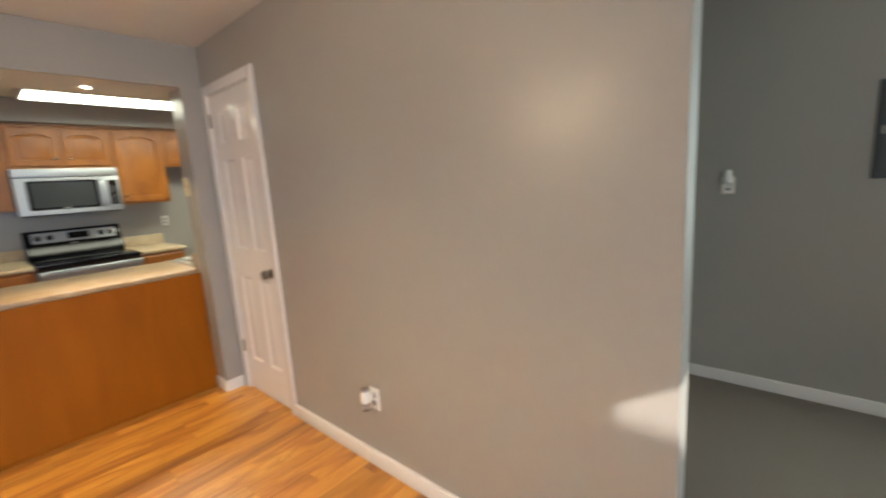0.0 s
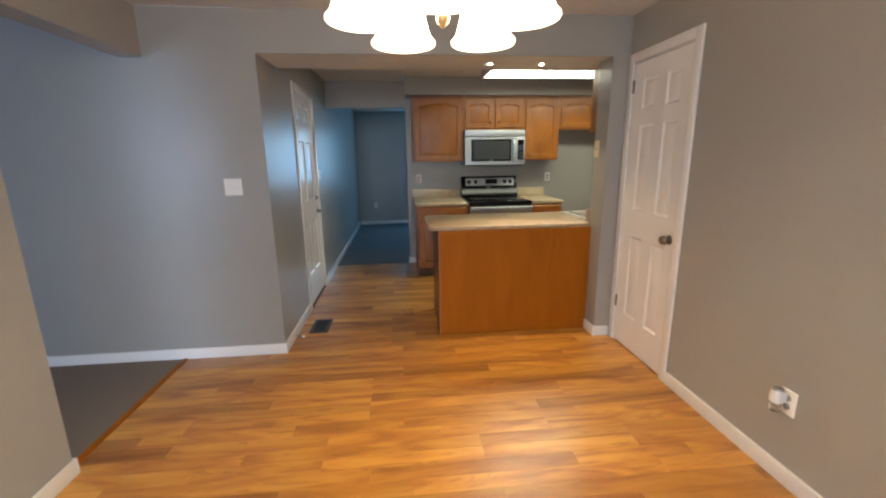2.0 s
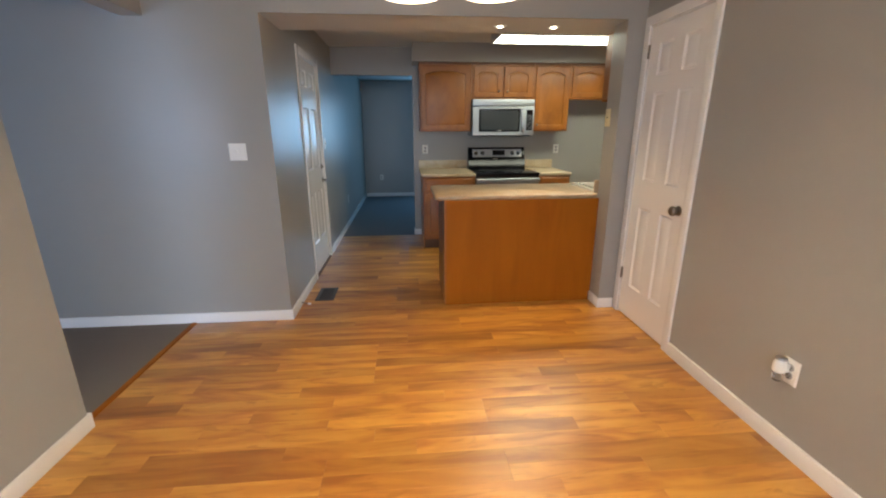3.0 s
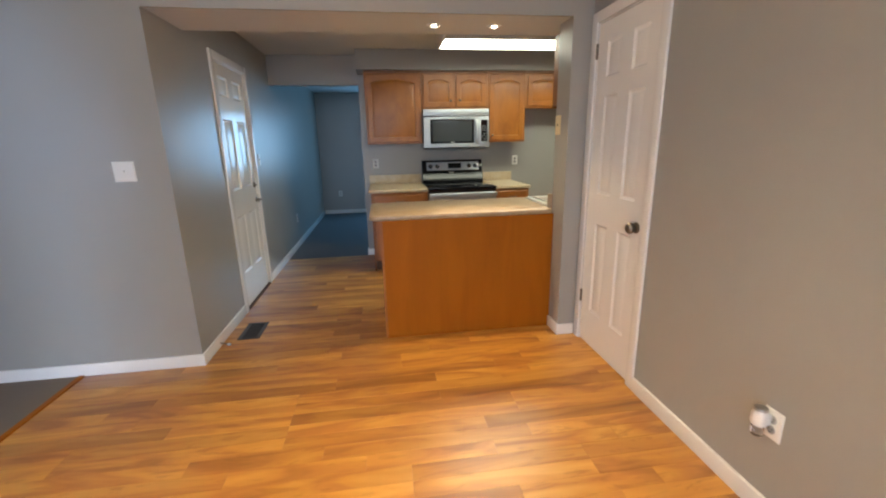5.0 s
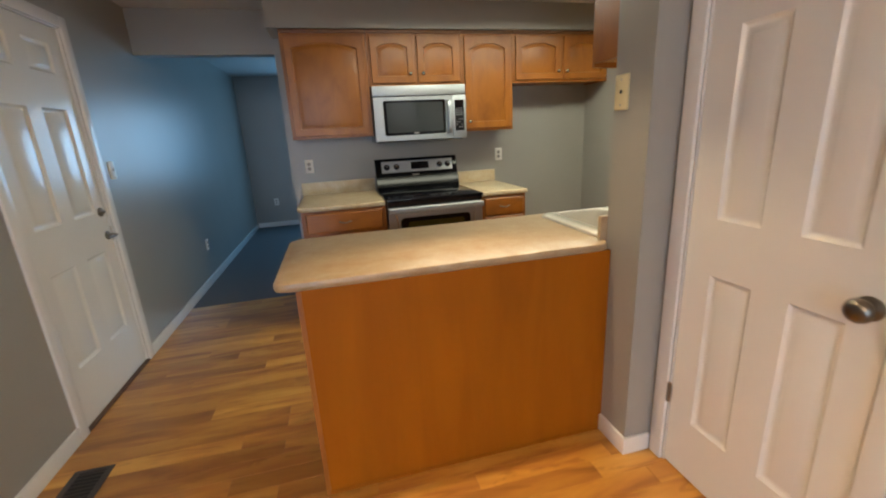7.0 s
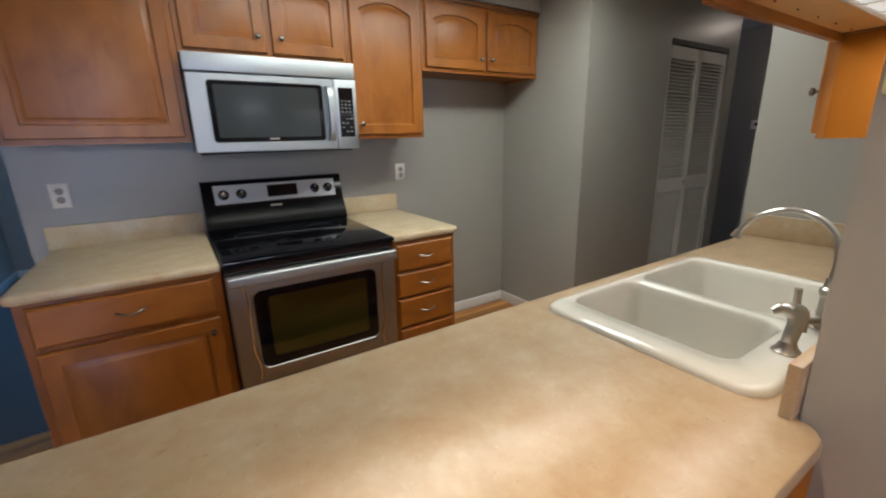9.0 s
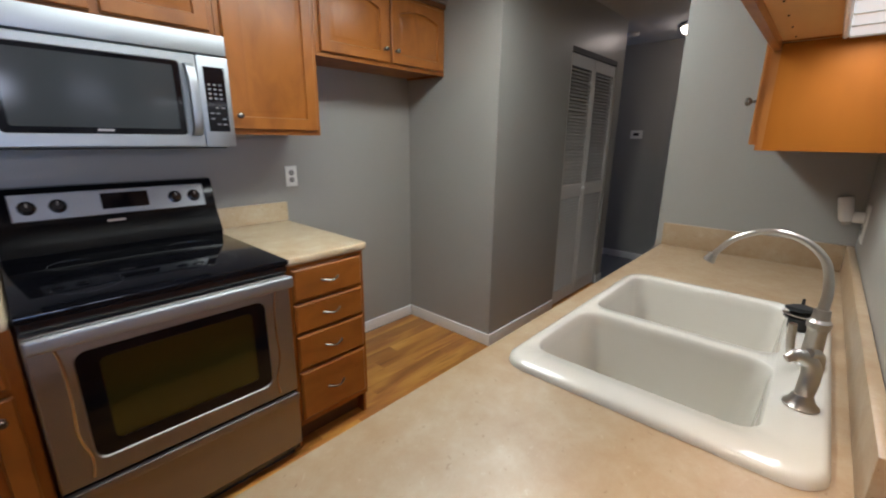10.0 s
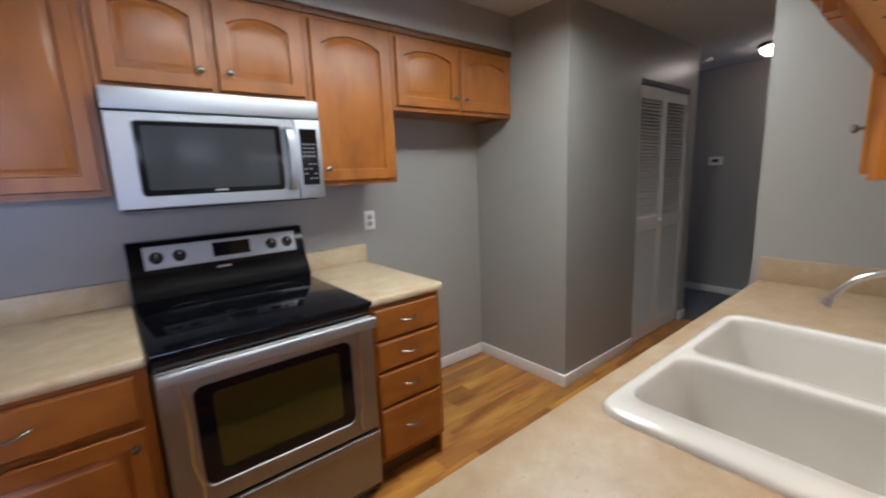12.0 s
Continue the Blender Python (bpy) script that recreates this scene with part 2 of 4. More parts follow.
def lathe(profile, m=None, seg=32, cap=True, bm=None):
    """Turns (radius, height) pairs about z."""
    bm = bm or bmesh.new()
    m = m or Matrix()
    rings = []
    for r, z in profile:
        rings.append([bm.verts.new(m @ Vector((r * math.cos(2 * math.pi * i / seg), r * math.sin(2 * math.pi * i / seg), z))) for i in range(seg)])
    for a, c in zip(rings, rings[1:]):
        for i in range(seg):
            bm.faces.new((a[i], a[(i + 1) % seg], c[(i + 1) % seg], c[i]))
    if cap:
        bm.faces.new(rings[0][::-1])
        bm.faces.new(rings[-1])
    return bm


def tube(points, radius, seg=12, bm=None):
    """A round bar along points; radius may be a list."""
    bm = bm or bmesh.new()
    pts = [Vector(p) for p in points]
    rad = radius if isinstance(radius, (list, tuple)) else [radius] * len(pts)
    rings, side = [], None
    for i, p in enumerate(pts):
        d = (pts[min(i + 1, len(pts) - 1)] - pts[max(i - 1, 0)]).normalized()
        if side is None:
            side = d.orthogonal().normalized()
        side = (side - d * side.dot(d)).normalized()
        up = d.cross(side)
        rings.append([bm.verts.new(p + (side * math.cos(2 * math.pi * k / seg) + up * math.sin(2 * math.pi * k / seg)) * rad[i]) for k in range(seg)])
    for a, c in zip(rings, rings[1:]):
        for k in range(seg):
            bm.faces.new((a[k], a[(k + 1) % seg], c[(k + 1) % seg], c[k]))
    bm.faces.new(rings[0][::-1])
    bm.faces.new(rings[-1])
    return bm


def curve(points, n=24):
    """A smooth line through points (Catmull-Rom)."""
    p = [Vector(q) for q in points]
    p = [2 * p[0] - p[1], *p, 2 * p[-1] - p[-2]]
    out = []
    for i in range(1, len(p) - 2):
        for k in range(n):
            t = k / n
            a, c, d, e = p[i - 1], p[i], p[i + 1], p[i + 2]
            out.append(0.5 * (2 * c + (d - a) * t + (2 * a - 5 * c + 4 * d - e) * t * t + (3 * c - a - 3 * d + e) * t ** 3))
    return out + [p[-2]]


def smooth_by_angle(me, degrees=35):
    me.polygons.foreach_set("use_smooth", [True] * len(me.polygons))
    bm = bmesh.new()
    bm.from_mesh(me)
    for e in bm.edges:
        e.smooth = len(e.link_faces) == 2 and e.calc_face_angle(3.2) < radians(degrees)
    bm.to_mesh(me)
    bm.free()


def part(name, bm, mat, parent, label="", smooth=True):
    bmesh.ops.recalc_face_normals(bm, faces=bm.faces)
    me = bpy.data.meshes.new(name)
    bm.to_mesh(me)
    bm.free()
    me.materials.append(mat)
    if smooth:
        smooth_by_angle(me)
    ob = new(name, me)
    if parent:
        ob.parent = parent
        if not parent.parent:
            ob.matrix_parent_inverse = Matrix.Translation(-parent.location)
    return tagged(ob, label)


def thing(name, at, label, category, group=""):
    ob = new(name)
    ob.empty_display_size = 0.1
    ob.location = at
    return tagged(ob, label, category, group)


def setting(name, bm, mat, label, category):
    ob = part(name, bm, mat, None)
    return tagged(ob, label, category, kind="structure")

# ---- plan ----
XR = 1.728      # closet wall of the dining area
XL = -0.86      # long wall with the entry door
YH = 3.292      # front of the header and of the wall with the switch
YK = 3.49       # kitchen face of the sink wall
XJ = 1.595      # jamb of the wide opening
YS = 5.905      # wall behind the stove
XN, YN = 3.025, 5.127   # side wall of the fridge recess, and the wall after it
XE, YE = 3.0, 4.16     # end wall of the sink counter
ZC, ZD = 2.40, 2.136    # ceilings
ZCAB = 2.19             # top of the wall cabinets
CT = 0.915              # counters

# ---- structure ----
setting("ground", box(-60, 60, -60, 60, -0.6, -0.5), GRASS, "mown green lawn outside the windows", "ground")
setting("subfloor", box(-6.2, 6.3, -2.6, 9.8, -0.3, -0.012), DARKWOOD, "dark subfloor below the boards and carpets", "floor")
setting("carpet_living", box(-6.0, -1.585, -2.3, YH, -0.012, 0.004), CARPET, "grey-brown cut pile carpet of the living room", "carpet")
setting("carpet_side_room", box(1.80, 3.9, -1.7, 1.4, -0.012, 0.004), CARPET, "grey carpet of the side room", "carpet")
setting("carpet_far_room", box(XL, 2.7, 5.885, 9.5, -0.012, 0.004), CARPET_B, "dark blue-grey carpet beyond the kitchen", "carpet")
setting("carpet_hall", box(4.86, 6.0, 4.1, 8.2, -0.012, 0.004), CARPET_B, "dark carpet of the bedroom hall", "carpet")
setting("trim_carpet_edge", box(-1.602, -1.568, 2.12, YH, -0.01, 0.009, bevel=0.003), PANEL, "narrow wooden strip between boards and carpet", "trim")

setting("ceiling_dining", boxes((-6.1, -1.53, -2.45, YH, ZC, ZC + 0.12), (-1.53, 4.0, -1.82, YH, ZC, ZC + 0.12)), CEIL, "cream painted ceiling with fine texture", "ceiling")
setting("ceiling_kitchen", box(XL - 0.1, 6.1, YH, 6.02, ZC, ZC + 0.12), CEIL, "cream painted kitchen ceiling", "ceiling")
setting("ceiling_far_room", box(XL - 0.1, 2.8, 6.02, 9.6, ZC, ZC + 0.12), CEIL, "cream painted ceiling of the far room", "ceiling")
setting("ceiling_hall", box(4.8, 6.1, 6.02, 8.3, ZC, ZC + 0.12), CEIL, "cream painted ceiling of the hall", "ceiling")
setting("ceiling_drop", box(XL, XE, YH + 0.02, 3.79, ZD, ZC - 0.002), CEIL, "lowered ceiling box over the counter", "ceiling")

setting("wall_header", boxes((XL, XR + 0.11, YH, YH + 0.02, ZD - 0.004, ZC - 0.001)), WALL, "greige header over the wide kitchen opening", "wall")
setting("wall_switch", boxes((-6.1, XL, YH, YH + 0.11, 0, ZC - 0.001)), WALL, "smooth greige wall with a wide switch plate", "wall")
# entry wall, with the door's opening
D0, D1, DZ = 4.222, 4.978, 2.05
setting("wall_entry", boxes((XL - 0.13, XL, YH + 0.11, D0, 0, ZC - 0.001), (XL - 0.13, XL, D1, 9.6, 0, ZC - 0.001),
                            (XL - 0.13, XL, D0, D1, DZ, ZC - 0.001)), WALL, "long greige wall with the white entry door", "wall")
setting("wall_far", boxes((XL - 0.1, 0.35, 9.45, 9.6, 0, ZC - 0.001), (1.85, 2.8, 9.45, 9.6, 0, ZC - 0.001), (0.35, 1.85, 9.45, 9.6, 0, 0.9), (0.35, 1.85, 9.45, 9.6, 2.04, ZC - 0.001)),
        WALL, "greige end wall of the far room with a window", "wall")
setting("wall_far_side", boxes((2.6, 2.75, 6.02, 9.45, 0, ZC - 0.001)), WALL, "plain greige side wall of the far room", "wall")
setting("wall_stove", boxes((0.15, XN + 0.1, YS, YS + 0.115, 0, ZC - 0.001), (XL, 0.15, YS, YS + 0.115, 2.075, ZC - 0.001)), WALL,
        "greige wall behind the stove with a header beside it", "wall")
setting("wall_recess", boxes((XN, XN + 0.1, YN, YS, 0, ZC - 0.001)), WALL, "greige side wall of the empty fridge recess", "wall")
L0, L1, LZ = 3.925, 4.79, 2.045
setting("wall_closet", boxes((XN + 0.1, L0, YN, YN + 0.1, 0, ZC - 0.001), (L1, 4.935, YN, YN + 0.1, 0, ZC - 0.001), (L0, L1, YN, YN + 0.1, LZ, ZC - 0.001),
                             (4.835, 4.935, YN + 0.1, 8.2, 0, ZC - 0.001), (XN + 0.1, 4.835, 5.75, 5.85, 0, ZC - 0.001)), WALL, "greige wall around the louvered closet", "wall")
setting("wall_hall", boxes((5.95, 6.1, 4.0, 8.3, 0, ZC - 0.001), (4.8, 5.95, 8.2, 8.3, 0, ZC - 0.001)), WALL, "dark greige end wall of the hall", "wall")
setting("wall_sink", boxes((XJ, XE, YH + 0.02, YK, 0, ZC - 0.001), (XJ, XR, YH, YH + 0.02, 0, ZD - 0.004)), WALL, "greige wall behind the sink", "wall")
setting("wall_sink_end", boxes((XE, 5.95, YK - 0.2, YE, 0, ZC - 0.001)), WALL, "greige end wall of the sink counter", "wall")
C0, C1, CZ = 2.605, 3.218, 2.075
Y0 = 0.405
setting("wall_dining", boxes((XR, XR + 0.11, Y0, C0, 0, ZC - 0.001), (XR, XR + 0.11, C1, YH + 0.02, 0, ZC - 0.001), (XR, XR + 0.11, C0, C1, CZ, ZC - 0.001),
                             (XR + 0.11, 3.63, 1.3, 1.4, 0, ZC - 0.001)), WALL, "greige dining wall with a closet door", "wall")
setting("wall_side_room", boxes((3.63, 3.78, -0.5, 1.4, 0, ZC - 0.001), (3.63, 3.78, -1.8, -1.5, 0, ZC - 0.001), (3.63, 3.78, -1.5, -0.5, 0, 0.8), (3.63, 3.78, -1.5, -0.5, 2.0, ZC - 0.001)), WALL, "greige wall of the side room", "wall")
setting("wall_left", boxes((-1.645, -1.53, -1.7, 2.125, 0, ZC - 0.001), (-1.70, -1.56, 2.125, YH, 2.10, ZC - 0.001)), WALL,
        "greige partition with an opening to the living room", "wall")
setting("wall_back_dining", boxes((-1.645, -1.25, -1.8, -1.7, 0, ZC - 0.001), (-1.25, 0.15, -1.8, -1.7, 2.06, ZC - 0.001), (-1.25, 0.15, -1.8, -1.7, 0, 0.12), (0.15, 0.27, -1.8, -1.7, 0, ZC - 0.001), (1.4, 3.9, -1.8, -1.7, 0, ZC - 0.001), (0.27, 1.4, -1.8, -1.7, 2.26, ZC - 0.001),
                                  (0.27, 1.4, -1.8, -1.7, 0, 1.815)), WALL, "greige rear wall with an added glass door and a high window", "wall")
setting("wall_back_living", boxes((-6.1, -4.3, -2.42, -2.3, 0, ZC - 0.001), (-2.3, -1.53, -2.42, -2.3, 0, ZC - 0.001), (-4.3, -2.3, -2.42, -2.3, 0, 0.7),
                                  (-4.3, -2.3, -2.42, -2.3, 2.0, ZC - 0.001), (-1.645, -1.53, -2.3, -1.8, 0, ZC - 0.001)), WALL, "greige living room wall with a wide window", "wall")
setting("wall_living_side", box(-6.1, -6.0, -2.3, YH, 0, ZC - 0.001), WALL, "plain greige living room wall", "wall")
setting("wall_soffit", box(0.15, XN, 5.545, YS, ZCAB, ZC - 0.002), WALL, "greige soffit above the wall cabinets", "wall")


def pane(name, x0, x1, y0, y1, z0, z1, along):
    ob = tagged(new(name), "clear window with a plain white frame", "window", kind="structure")
    w = 0.05
    f = bmesh.new()
    if along == "x":
        for r in ((x0, x0 + w, z0, z1), (x1 - w, x1, z0, z1), (x0 + w, x1 - w, z0, z0 + w), (x0 + w, x1 - w, z1 - w, z1), ((x0 + x1) / 2 - w / 2, (x0 + x1) / 2 + w / 2, z0 + w, z1 - w)):
            bx(f, r[0], r[1], y0, y1, r[2], r[3], bevel=0.004)
        g = box(x0 + w, x1 - w, (y0 + y1) / 2 - 0.003, (y0 + y1) / 2 + 0.003, z0 + w, z1 - w)
    else:
        for r in ((y0, y0 + w, z0, z1), (y1 - w, y1, z0, z1), (y0 + w, y1 - w, z0, z0 + w), (y0 + w, y1 - w, z1 - w, z1), ((y0 + y1) / 2 - w / 2, (y0 + y1) / 2 + w / 2, z0 + w, z1 - w)):
            bx(f, x0, x1, r[0], r[1], r[2], r[3], bevel=0.004)
        g = box((x0 + x1) / 2 - 0.003, (x0 + x1) / 2 + 0.003, y0 + w, y1 - w, z0 + w, z1 - w)
    part("window_frame", f, WHITE, ob)
    part("glass_pane", g, GLASS, ob).visible_shadow = False


pane("window_1", 0.27, 1.4, -1.78, -1.72, 1.815, 2.26, "x")
# added out of view: cuts the sun patch on the dining wall to a wedge
setting("sun_mask_wall", box(-1.62, -1.40, -9.0, -2.43, -0.5, 3.97), WALL, "added unseen wall that trims the sun outside the rear windows", "wall")
# unseen glass door, added to go with the blue rear fill
pane("window_5_added", -1.25, 0.15, -1.78, -1.72, 0.12, 2.06, "x")
# unseen side room window, added for the fill light there
pane("window_4_added", 3.67, 3.73, -1.5, -0.5, 0.8, 2.0, "y")
pane("window_2", -4.3, -2.3, -2.39, -2.33, 0.7, 2.0, "x")
pane("window_3", 0.35, 1.85, 9.50, 9.56, 0.9, 2.04, "x")


def skirting(name, rows):
    """Baseboards: x0, x1, y0, y1 on the floor, with a rounded top."""
    bm = bmesh.new()
    for x0, x1, y0, y1 in rows:
        bx(bm, x0, x1, y0, y1, 0.0, 0.082, bevel=0.005, seg=2)
    setting(name, bm, WHITE, "white painted baseboard with a rounded top", "baseboard")


T = 0.014
skirting("baseboard_dining", [(XR - 0.018, XR, Y0, C0 - 0.066), (XR - T, XR + 0.11, Y0 - T, Y0)])
skirting("baseboard_column", [(XJ - T, XR - 0.016, YH - T, YH), (XJ - T, XJ, YH, 3.457)])
skirting("baseboard_switch", [(-6.0, XL + T, YH - T, YH)])
skirting("baseboard_entry", [(XL, XL + T, YH, D0 - 0.062), (XL, XL + T, D1 + 0.062, 9.45)])
skirting("baseboard_far", [(XL + T, 2.6, 9.45 - T, 9.45)])
skirting("baseboard_left", [(-1.53, -1.53 + T, -1.7, 2.125), (-1.645, -1.53 + T, 2.125, 2.125 + T)])
skirting("baseboard_stove", [(0.15 - T, 0.235, YS - T, YS), (0.15 - T, 0.15, YS, 6.02), (2.06, XN, YS - T, YS)])
skirting("baseboard_recess", [(XN - T, XN, YN - T, YS - T), (XN, L0 - 0.01, YN - T, YN), (L1 + 0.01, 4.935, YN - T, YN)])
skirting("baseboard_hall", [(5.95 - T, 5.95, 4.135, 8.2), (4.935, 4.935 + T, YN, 8.2)])
skirting("baseboard_side_room", [(3.63 - T, 3.63, -1.7, 1.3)])

# ---- shape helpers ----


def fill_loops(loops, bm=None):
    """A flat face with holes: the first loop is the outline."""
    bm = bm or bmesh.new()
    edges, rings = [], []
    for lp in loops:
        vs = [bm.verts.new(p) for p in lp]
        rings.append(vs)
        edges += [bm.edges.new((vs[i], vs[(i + 1) % len(vs)])) for i in range(len(vs))]
    bmesh.ops.triangle_fill(bm, use_beauty=True, use_dissolve=False, edges=edges)
    return bm, rings


def skin(bm, a, c):
    n = len(a)
    for i in range(n):
        bm.faces.new((a[i], a[(i + 1) % n], c[(i + 1) % n], c[i]))


def loft(bm, loops, start=None, cap=True):
    ring = start
    for lp in loops:
        nxt = [bm.verts.new(p) for p in lp]
        if ring:
            skin(bm, ring, nxt)
        ring = nxt
    if cap:
        bm.faces.new(ring)
    return ring


def rrect(x0, x1, y0, y1, z, r=(0.02,) * 4, n=6):
    """Rounded rectangle at height z, counter-clockwise from the lower left."""
    r = (r,) * 4 if isinstance(r, (int, float)) else r
    out = []
    for (cx, cy, a0), q in zip(((x0, y0, 180), (x1, y0, 270), (x1, y1, 0), (x0, y1, 90)), r):
        sx, sy = (1 if cx == x0 else -1), (1 if cy == y0 else -1)
        for k in range(n + 1):
            a = radians(a0 + 90 * k / n)
            out.append(Vector((cx + sx * q + q * math.cos(a), cy + sy * q + q * math.sin(a), z)))
    return out


def arch(x0, x1, z0, z1, y, h, n=14):
    """Upright loop facing -y with an arched top of rise h."""
    out = [Vector((x0, y, z0)), Vector((x1, y, z0))]
    for k in range(n + 1):
        u = 1 - 2 * k / n
        drop = h * abs(u) ** 2.1 if h else 0
        out.append(Vector(((x0 + x1) / 2 + u * (x1 - x0) / 2, y, z1 - drop)))
    return out


def moved(bm, m):
    if m:
        bm.transform(m)
    return bm


def knob(parent, x, y, z, m=None, mat=KNOB, r=0.0128):
    t = Matrix.Translation((x, y, z)) @ Matrix.Rotation(radians(90), 4, "X")
    bm = lathe([(r * 0.65, 0), (r * 0.65, 0.002), (r * 0.38, 0.004), (r * 0.36, 0.012), (r * 0.85, 0.017), (r, 0.022), (r * 0.9, 0.027), (r * 0.5, 0.030)], t, 20)
    return part("knob", moved(bm, m), mat, parent, "round nickel knob")


def bow_handle(parent, x, y, z, w=0.085):
    pts = curve([(x - w / 2, y, z + 0.002), (x - w / 2 + 0.012, y - 0.012, z + 0.001), (x, y - 0.024, z - 0.004), (x + w / 2 - 0.012, y - 0.012, z + 0.001), (x + w / 2, y, z + 0.002)], 8)
    rad = [0.0034 + 0.0018 * abs(math.cos(math.pi * i / (len(pts) - 1))) for i in range(len(pts))]
    return part("bow_handle", tube(pts, rad, 10), BRONZE, parent, "curved nickel pull")


def cabinet_door(parent, x0, x1, z0, z1, y, rise=0.035, knob_at=None, m=None):
    """Frame-and-panel door in front of the face plane y."""
    s, t = 0.052, 0.019
    fr = bmesh.new()
    bm, rings = fill_loops([arch(x0 + 0.004, x1 - 0.004, z0 + 0.004, z1 - 0.004, y - t, 0, 2), arch(x0 + s, x1 - s, z0 + s, z1 - s, y - t, rise)], fr)
    loft(bm, [arch(x0, x1, z0, z1, y - t + 0.005, 0, 2), arch(x0, x1, z0, z1, y - 0.001, 0, 2)], rings[0])
    loft(bm, [arch(x0 + s + 0.004, x1 - s - 0.004, z0 + s + 0.004, z1 - s - 0.004, y - t + 0.011, rise)], rings[1], cap=False)
    d = part("door", moved(bm, m), CAB, parent)
    p = bmesh.new()
    i = s + 0.0035
    loft(p, [arch(x0 + i + q, x1 - i - q, z0 + i + q, z1 - i - q, y - t + dz, rise) for q, dz in ((0, 0.0112), (0.008, 0.0112), (0.024, 0.0022), (0.027, 0.0015))])
    part("panel", moved(p, m), CAB, d)
    if knob_at:
        knob(d, knob_at[0], y - t, knob_at[1], m)
    return d


def drawer(parent, x0, x1, z0, z1, y, pull=True):
    t = 0.019
    bm = bmesh.new()
    loft(bm, [arch(x0, x1, z0, z1, y - 0.001, 0, 2), arch(x0, x1, z0, z1, y - t + 0.008, 0, 2), arch(x0 + 0.010, x1 - 0.010, z0 + 0.010, z1 - 0.010, y - t, 0, 2)])
    d = part("drawer_front", bm, CABX, parent)
    if pull:
        bow_handle(d, (x0 + x1) / 2, y - t, (z0 + z1) / 2)
    return d


# ---- wall cabinets by the stove ----
FY = 5.568


def wall_cabinet(x0, x1, z0, doors, rise, knobs, label):
    ob = thing("wall_cabinet", ((x0 + x1) / 2, YS, z0), label, "cabinet", "wall cabinets")
    for xs in (x0, x1 - 0.016):
        part("side_panel", box(xs, xs + 0.016, FY + 0.018, YS - 0.002, z0, ZCAB - 0.003), CAB, ob)
    part("bottom_panel", box(x0 + 0.016, x1 - 0.016, FY + 0.018, YS - 0.002, z0 + 0.012, z0 + 0.026), CAB, ob)
    w = 0.036
    part("face_frame", boxes((x0, x0 + w, FY, FY + 0.018, z0, ZCAB - 0.03), (x1 - w, x1, FY, FY + 0.018, z0, ZCAB - 0.03), (x0 + w, x1 - w, FY, FY + 0.018, z0, z0 + w),
                             (x0 + w, x1 - w, FY, FY + 0.018, ZCAB - 0.066, ZCAB - 0.03), *([((x0 + x1) / 2 - 0.02, (x0 + x1) / 2 + 0.02, FY, FY + 0.018, z0 + w, ZCAB - 0.066)] if doors == 2 else [])), CAB, ob)
    part("crown_strip", box(x0, x1, FY - 0.014, FY + 0.018, ZCAB - 0.03, ZCAB - 0.003, bevel=0.005, seg=2), CROWN, ob, "stained top moulding with its shade in the colour")
    e, g, zt = 0.022, 0.014, ZCAB - 0.048
    if doors == 1:
        cabinet_door(ob, x0 + e, x1 - e, z0 + e, zt, FY, rise, knobs[0])
    else:
        mid = (x0 + x1) / 2
        cabinet_door(ob, x0 + e, mid - g, z0 + e, zt, FY, rise, knobs[0])
        cabinet_door(ob, mid + g, x1 - e, z0 + e, zt, FY, rise, knobs[1])
    return ob


wall_cabinet(0.227, 0.860, 1.392, 1, 0.040, [None], "wide honey maple wall cabinet with one arched panel door")
wall_cabinet(0.863, 1.630, 1.77, 2, 0.035, [(1.195, 1.86), (1.300, 1.86)], "honey maple cabinet above the microwave, two arched doors")
wall_cabinet(1.633, 2.090, 1.392, 1, 0.045, [(1.685, 1.47)], "tall honey maple wall cabinet with one arched door")
wall_cabinet(2.093, 3.022, 1.772, 2, 0.035, [(2.515, 1.86), (2.600, 1.86)], "short honey maple cabinet above the empty fridge recess")

# ---- wall cabinets above the sink, facing the stove ----
TURN = Matrix.Rotation(math.pi, 4, "Z")
ob = thing("wall_cabinet", (2.72, YK, 1.359), "honey maple end cabinet with orange side, beside the sink", "cabinet", "wall cabinets")
for xs in (2.447, 2.98):
    part("side_panel", box(xs, xs + 0.016, YK + 0.002, 3.772, 1.359, ZD - 0.003), PANEL, ob, "smooth orange veneer side")
part("bottom_panel", box(2.463, 2.98, YK + 0.002, 3.772, 1.371, 1.385), PANEL, ob)
part("face_frame", boxes((2.447, 2.485, 3.772, 3.79, 1.359, ZD - 0.003), (2.958, 2.996, 3.772, 3.79, 1.359, ZD - 0.003), (2.485, 2.958, 3.772, 3.79, 1.359, 1.397)), CAB, ob)
cabinet_door(ob, -2.980, -2.460, 1.375, ZD - 0.03, -3.79, 0.04, (-2.487, 1.50), TURN)
ob = thing("wall_cabinet", (2.03, YK, 1.646), "honey maple cabinet over the sink with bare underside", "cabinet", "wall cabinets")
for xs in (1.690, 2.429):
    part("side_panel", box(xs, xs + 0.016, YK + 0.002, 3.772, 1.646, ZD - 0.003), CAB, ob)
part("underside", box(1.706, 2.429, YK + 0.002, 3.772, 1.650, 1.662), RAW, ob, "bare plywood bottom with small shelf holes")
part("face_frame", boxes((1.690, 1.728, 3.772, 3.79, 1.63, ZD - 0.003), (2.407, 2.445, 3.772, 3.79, 1.63, ZD - 0.003), (1.728, 2.407, 3.772, 3.79, 1.628, 1.672)), CAB, ob)
cabinet_door(ob, -2.050, -1.710, 1.655, ZD - 0.03, -3.79, 0.03, (-2.020, 1.72), TURN)
